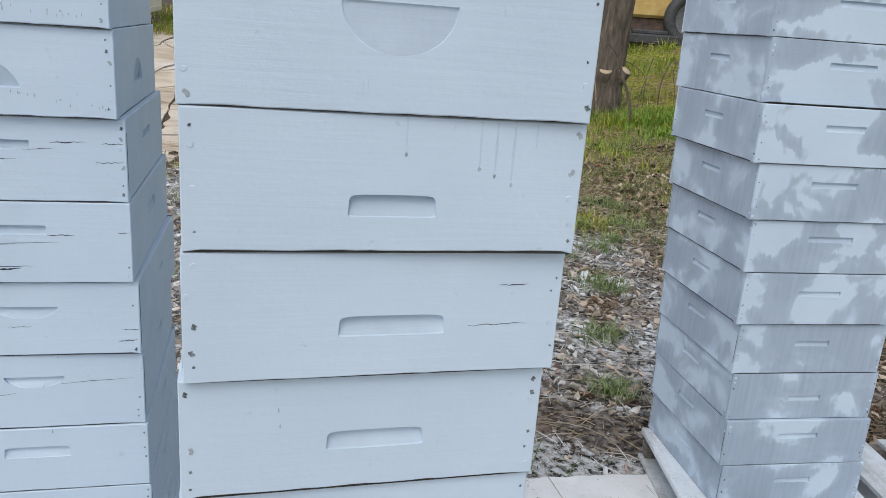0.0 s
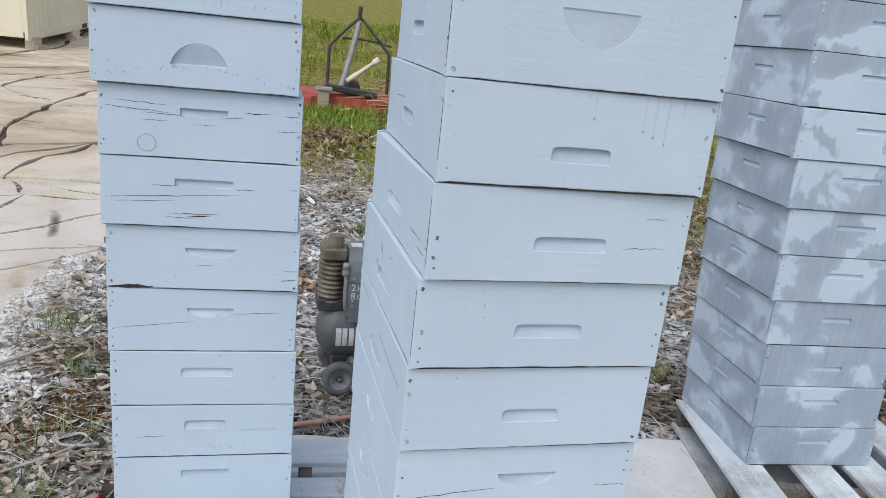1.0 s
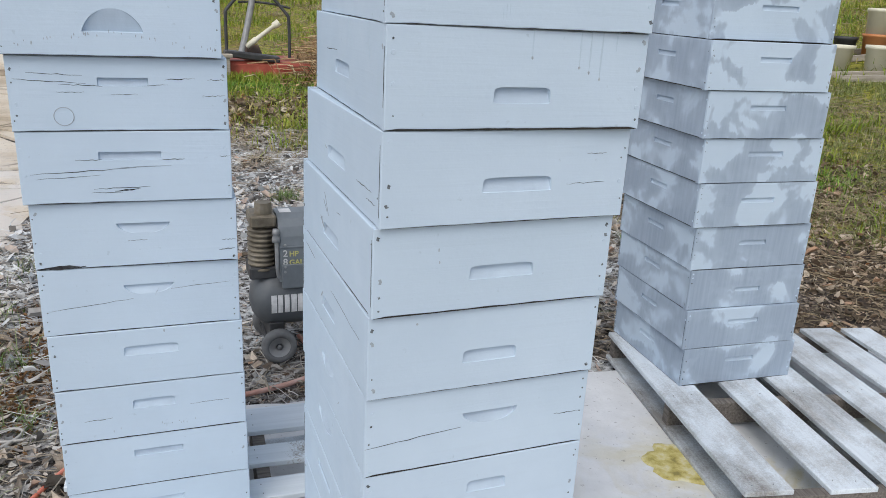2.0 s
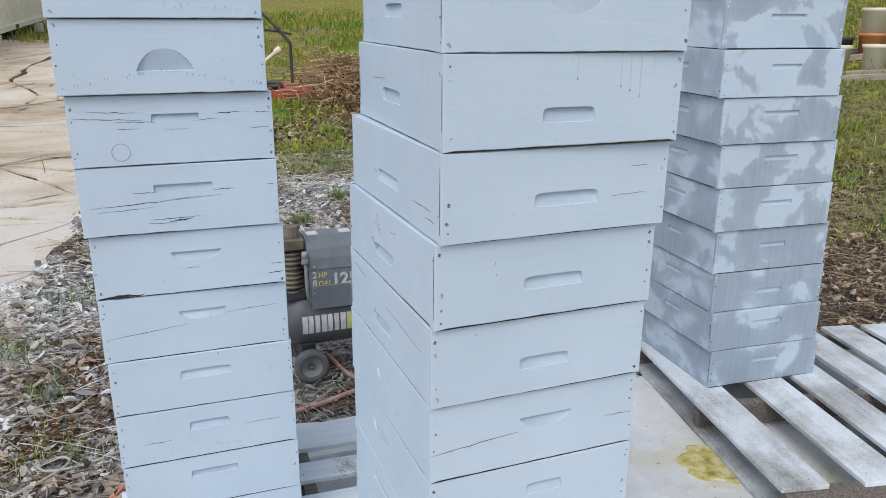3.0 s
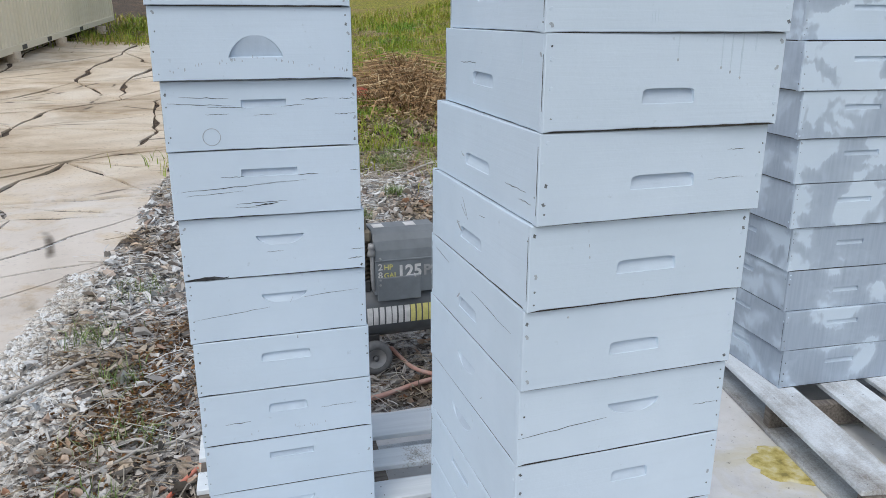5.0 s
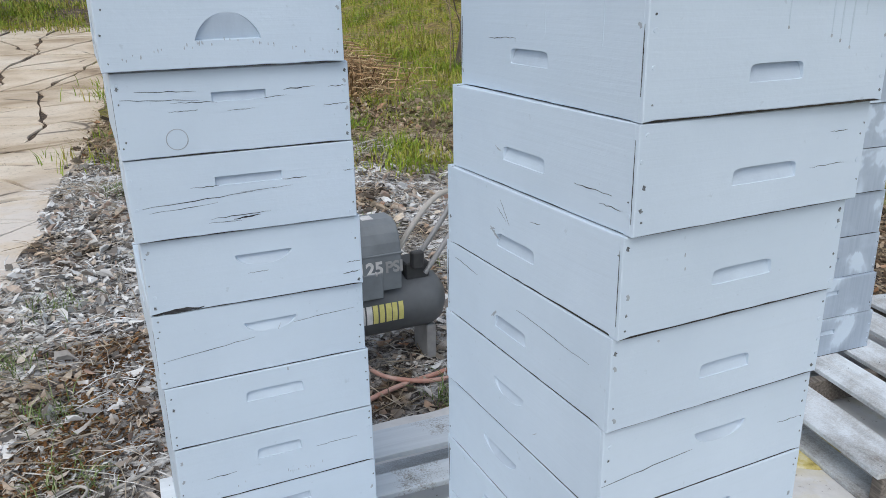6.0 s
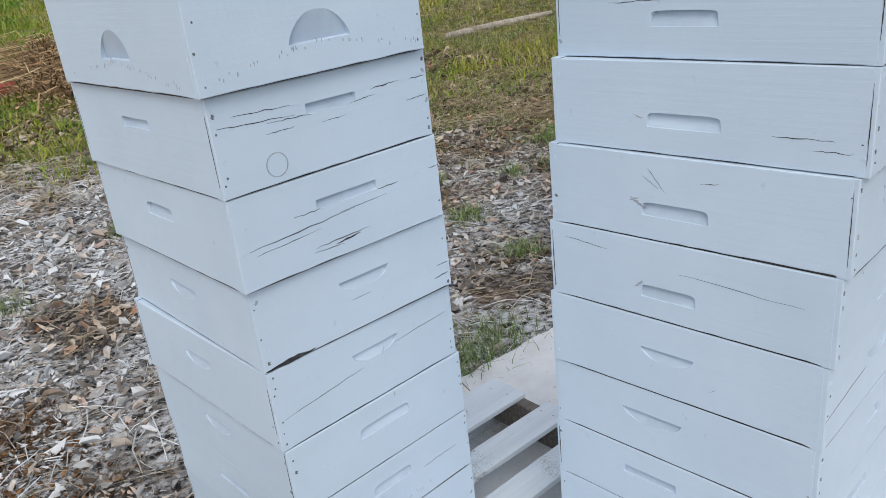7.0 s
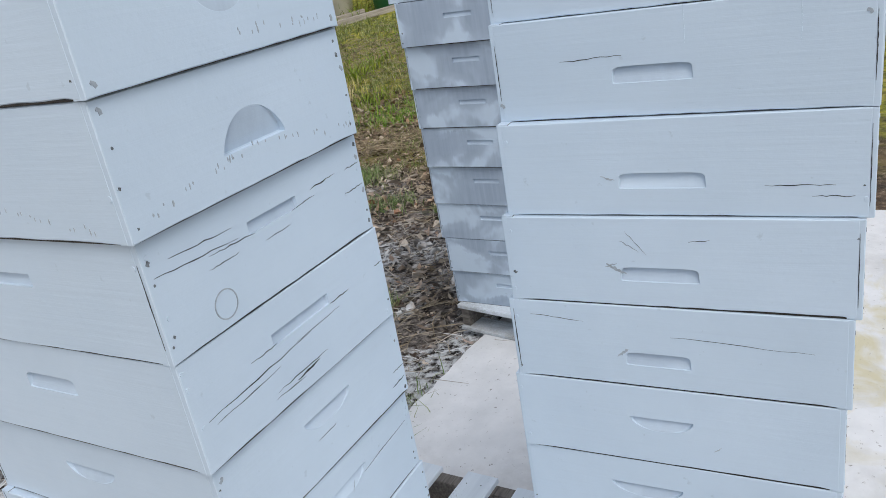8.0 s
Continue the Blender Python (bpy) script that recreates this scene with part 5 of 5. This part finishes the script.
def mower():
    root = empty("rotary_mower", pose(0.30, 12.15, terrain(1, 12.2), 0, 0, 4))
    tagged(root, "faded red tractor rotary mower parked in grass", "mower")
    bm = bmesh.new()
    block(bm, (-0.62, 0.0, 0.12), (1.45, 1.3, 0.34), 0.05)
    part("deck", bm, REDPAINT, root, "faded red steel deck")
    bm = bmesh.new()
    block(bm, (-0.65, -0.03, 0.08), (1.48, 0.02, 0.30), 0.01)
    part("skirt", bm, REDPAINT, root)
    bm = bmesh.new()
    block(bm, (0.86, -0.15, 0.05), (1.5, 0.0, 0.33), 0.04)
    part("skid", bm, REDPAINT, root)
    bm = bmesh.new()
    block(bm, (0.1, -0.05, 0.36), (0.95, 0.25, 0.46), 0.02, pose(0, 0, 0.06, 0, 6, 0))
    part("guard", bm, BLACKSTEEL, root, "black sheet guard")
    bm = bmesh.new()
    block(bm, (0.02, -0.16, 0.0), (0.20, -0.10, 0.46), 0.01)
    block(bm, (-0.02, -0.19, 0.40), (0.24, -0.05, 0.46), 0.01)
    part("end_plate", bm, GREYWOOD, root, "dull grey upright plate")
    bm = bmesh.new()
    block(bm, (-0.60, -0.10, 0.10), (-0.05, 0.0, 0.30), 0.03)
    part("skid", bm, REDPAINT, root)
    tube("frame_bar", [(0.18, 0.1, 0.4), (0.18, 0.1, 1.05), (0.18, 0.12, 1.1), (0.6, 0.3, 1.52), (0.66, 0.3, 1.56)], 0.025, BLACKSTEEL, root)
    tube("frame_bar", [(1.16, 0.1, 0.4), (1.16, 0.1, 1.0), (1.14, 0.12, 1.06), (0.76, 0.3, 1.5), (0.68, 0.3, 1.56)], 0.025, BLACKSTEEL, root)
    tube("frame_bar", [(0.66, 0.3, 1.54), (0.66, 0.3, 1.66), (0.67, 0.3, 1.74)], 0.035, BLACKSTEEL, root)
    tube("frame_bar", [(0.4, 0.3, 1.22), (0.8, 0.3, 1.26), (1.2, 0.2, 1.16)], 0.018, BLACKSTEEL, root)
    tube("frame_bar", [(0.40, 0.2, 0.4), (0.55, 0.25, 0.9), (0.66, 0.3, 1.5)], 0.05, GREYMETAL, root)
    part("gearbox", lathe([(0, 0), (0.14, 0), (0.15, 0.1), (0.1, 0.22), (0, 0.24)], 14), RUST, root).matrix_basis = pose(0.62, 0.4, 0.34)
    part("drive_shaft", lathe([(0, 0), (0.07, 0.0), (0.08, 0.25), (0.06, 0.28), (0.055, 0.7), (0.09, 0.72), (0.09, 0.86), (0, 0.86)], 14), BUCKETWHITE, root, "off-white plastic shaft guard").matrix_basis = pose(0.5, 0.2, 0.55, 0, 52, -8) @ Matrix.Diagonal((0.6, 0.6, 0.75, 1))


mower()


def tree():
    root = empty("tree", pose(5.84, 13.4, terrain(5.84, 13.4)))
    tagged(root, "rough-barked tree trunk with cut limb stubs", "tree")
    rnd = random.Random(4)
    bm = bmesh.new()
    n = 22
    rows = []
    for k in range(26):
        z = -0.2 + k * 0.22
        flare = 1 + 0.30 * math.exp(-max(z, 0) * 2.2)
        r0 = 0.33 * flare * (1 - 0.045 * max(z, 0))
        rows.append([bm.verts.new(((r0 * (1 + 0.10 * noise.noise((math.cos(a) * 2, math.sin(a) * 2, z)) + 0.06 * noise.noise((math.cos(a) * 7, math.sin(a) * 7, z * 0.7)))) * math.cos(a) + 0.05 * z, (r0 * math.sin(a)), z)) for a in (2 * math.pi * i / n for i in range(n))])
    for a, b in zip(rows, rows[1:]):
        for i in range(n):
            bm.faces.new((a[i], a[(i + 1) % n], b[(i + 1) % n], b[i])).smooth = True
    bm.faces.new(list(reversed(rows[-1])))
    part("trunk", bm, BARK, root)
    for x, z, l, ang in ((0.34, 0.66, 0.22, 25), (-0.1, 0.64, 0.2, -10)):
        limb = part("limb_stub", lathe([(0.15, 0), (0.12, l * 0.6), (0.115, l), (0, l)], 12), BARK, root)
        limb.matrix_basis = pose(x * 0.6, -0.2, z, 30, ang, 0)
        part("cut_face", lathe([(0, 0.006), (0.105, 0.006), (0.11, 0), (0, 0)], 12), CUTWOOD, limb, "pale sawn end").location = (0, 0, l)
    for i in range(11):
        x, y = rnd.uniform(-0.9, 1.35), rnd.uniform(-0.9, -0.4)
        h = rnd.uniform(0.8, 2.4)
        tube("stem", [(x, y, -0.1), (x + rnd.uniform(-0.1, 0.1), y, h * 0.4), (x + rnd.uniform(-0.3, 0.3), y + 0.1, h * 0.8), (x + rnd.uniform(-0.5, 0.5), y + 0.1, h)], rnd.uniform(0.006, 0.012), rnd.choice((STRAW, BARK, BARK)), root)


tree()
tube("sapling", [(5.6, 11.4, 0.0), (5.55, 11.4, 0.5), (5.3, 11.45, 1.0), (5.2, 11.5, 1.7), (5.05, 11.5, 2.2)], 0.022, BARK, None, "thin bent bare sapling in grass", "sapling")


def tractor():
    x, y = 10.2, 21.2
    root = empty("tractor", pose(x, y, terrain(x, y), 0, 0, -20))
    tagged(root, "faded yellow farm tractor with black tyres parked far off", "tractor")
    wheel("rear_wheel", 0.78, 0.42, root, pose(1.1, -0.3, 0.76, 90, 0, 0), BLACKSTEEL, RUBBER)
    wheel("rear_wheel", 0.78, 0.42, root, pose(1.1, 1.4, 0.76, -90, 0, 0), BLACKSTEEL, GREYMETAL)
    wheel("front_wheel", 0.45, 0.25, root, pose(-1.1, -0.1, 0.43, 90, 0, 0), BLACKSTEEL, GREYMETAL)
    wheel("front_wheel", 0.45, 0.25, root, pose(-1.1, 1.2, 0.43, -90, 0, 0), BLACKSTEEL, GREYMETAL)
    bm = bmesh.new()
    block(bm, (-1.5, 0.2, 0.75), (0.6, 0.9, 1.55), 0.08)
    block(bm, (-1.6, 0.15, 0.45), (-1.3, 0.95, 0.9), 0.03)
    part("hood", bm, YELLOWPAINT, root)
    bm = bmesh.new()
    block(bm, (0.5, 0.1, 0.5), (1.4, 1.0, 1.1), 0.05)
    block(bm, (-1.2, 0.35, 0.4), (1.0, 0.75, 0.8), 0.03)
    part("chassis", bm, RUST, root)
    bm = bmesh.new()
    block(bm, (0.75, 0.3, 1.1), (1.2, 0.8, 1.3), 0.05)
    block(bm, (1.15, 0.3, 1.2), (1.25, 0.8, 1.7), 0.04)
    part("seat", bm, BLACKSTEEL, root)
    # added black blocks in place of the deep shadow beneath the tractor
    bm = bmesh.new()
    block(bm, (-0.95, -0.75, 0.02), (1.0, 0.1, 0.30), 0.05)
    block(bm, (-0.5, -0.5, 0.28), (0.5, 0.1, 0.42), 0.04)
    part("mower_deck", bm, BLACKSTEEL, root)


tractor()


def bucket(name, x, y, z, r, h, mat, label, category):
    ob = link(name, lathe([(0, 0), (r * 0.85, 0), (r * 0.97, h * 0.86), (r * 1.06, h * 0.88), (r * 1.06, h), (r * 0.98, h), (r * 0.96, h * 0.9), (0, h * 0.88)], 20), mat)
    ob.matrix_world = pose(x, y, z)
    return tagged(ob, label, category)


def junk_row():
    for i, (x, y, ang, l) in enumerate(((10.0, 9.0, -32, 2.4), (9.15, 7.5, -60, 2.0), (8.95, 8.4, -50, 1.2), (10.2, 9.6, -40, 2.2))):
        bm = bmesh.new()
        block(bm, (-l / 2, -0.07, 0), (l / 2, 0.07, 0.09), 0.008)
        ob = link("timber", bm, GREYWOOD)
        z0, z1 = (terrain(x + k * l / 2 * math.cos(radians(ang)), y + k * l / 2 * math.sin(radians(ang))) for k in (-1, 1))
        ob.matrix_world = pose(x, y, (z0 + z1) / 2 - 0.02, 0, 0, ang) @ pose(0, 0, 0, 0, -math.degrees(math.atan2(z1 - z0, l)), 0)
        tagged(ob, "weathered timber lying on the grass bank", "timber", "timbers on the bank")
    z = terrain(10.1, 9.25)
    bucket("flower_pot", 10.1, 9.25, z - 0.02, 0.20, 0.36, TERRACOTTA, "orange plastic pot on the grass bank", "pot")
    bucket("bucket", 10.1, 9.25, z + 0.30, 0.20, 0.42, BUCKETWHITE, "cream plastic bucket standing in an orange pot", "bucket")
    bucket("bucket", 9.75, 9.5, terrain(9.75, 9.5) - 0.02, 0.17, 0.36, BLACKSTEEL, "black plastic bucket on the grass bank", "bucket")
    bucket("bucket", 9.3, 8.35, terrain(9.3, 8.35) - 0.02, 0.20, 0.40, BUCKETWHITE, "cream plastic bucket beside old timbers", "bucket")
    bucket("bucket", 9.05, 8.85, terrain(9.05, 8.85) - 0.02, 0.20, 0.40, BUCKETWHITE, "cream plastic bucket beside old timbers", "bucket")
    bucket("barrel", 9.55, 7.6, terrain(9.55, 7.6) - 0.02, 0.29, 0.85, GREENPLASTIC, "green plastic barrel behind old timbers", "barrel")


junk_row()
lg = link("log", lathe([(0, 0), (0.045, 0), (0.055, 0.3), (0.05, 0.9), (0.03, 1.5), (0, 1.5)], 14), GREYWOOD)
lg.matrix_world = pose(6.5, 8.5, terrain(6.5, 8.5) + 0.05, 0, 83, -48)
tagged(lg, "pale weathered log lying in grass", "log")
old_slab()
scatter()
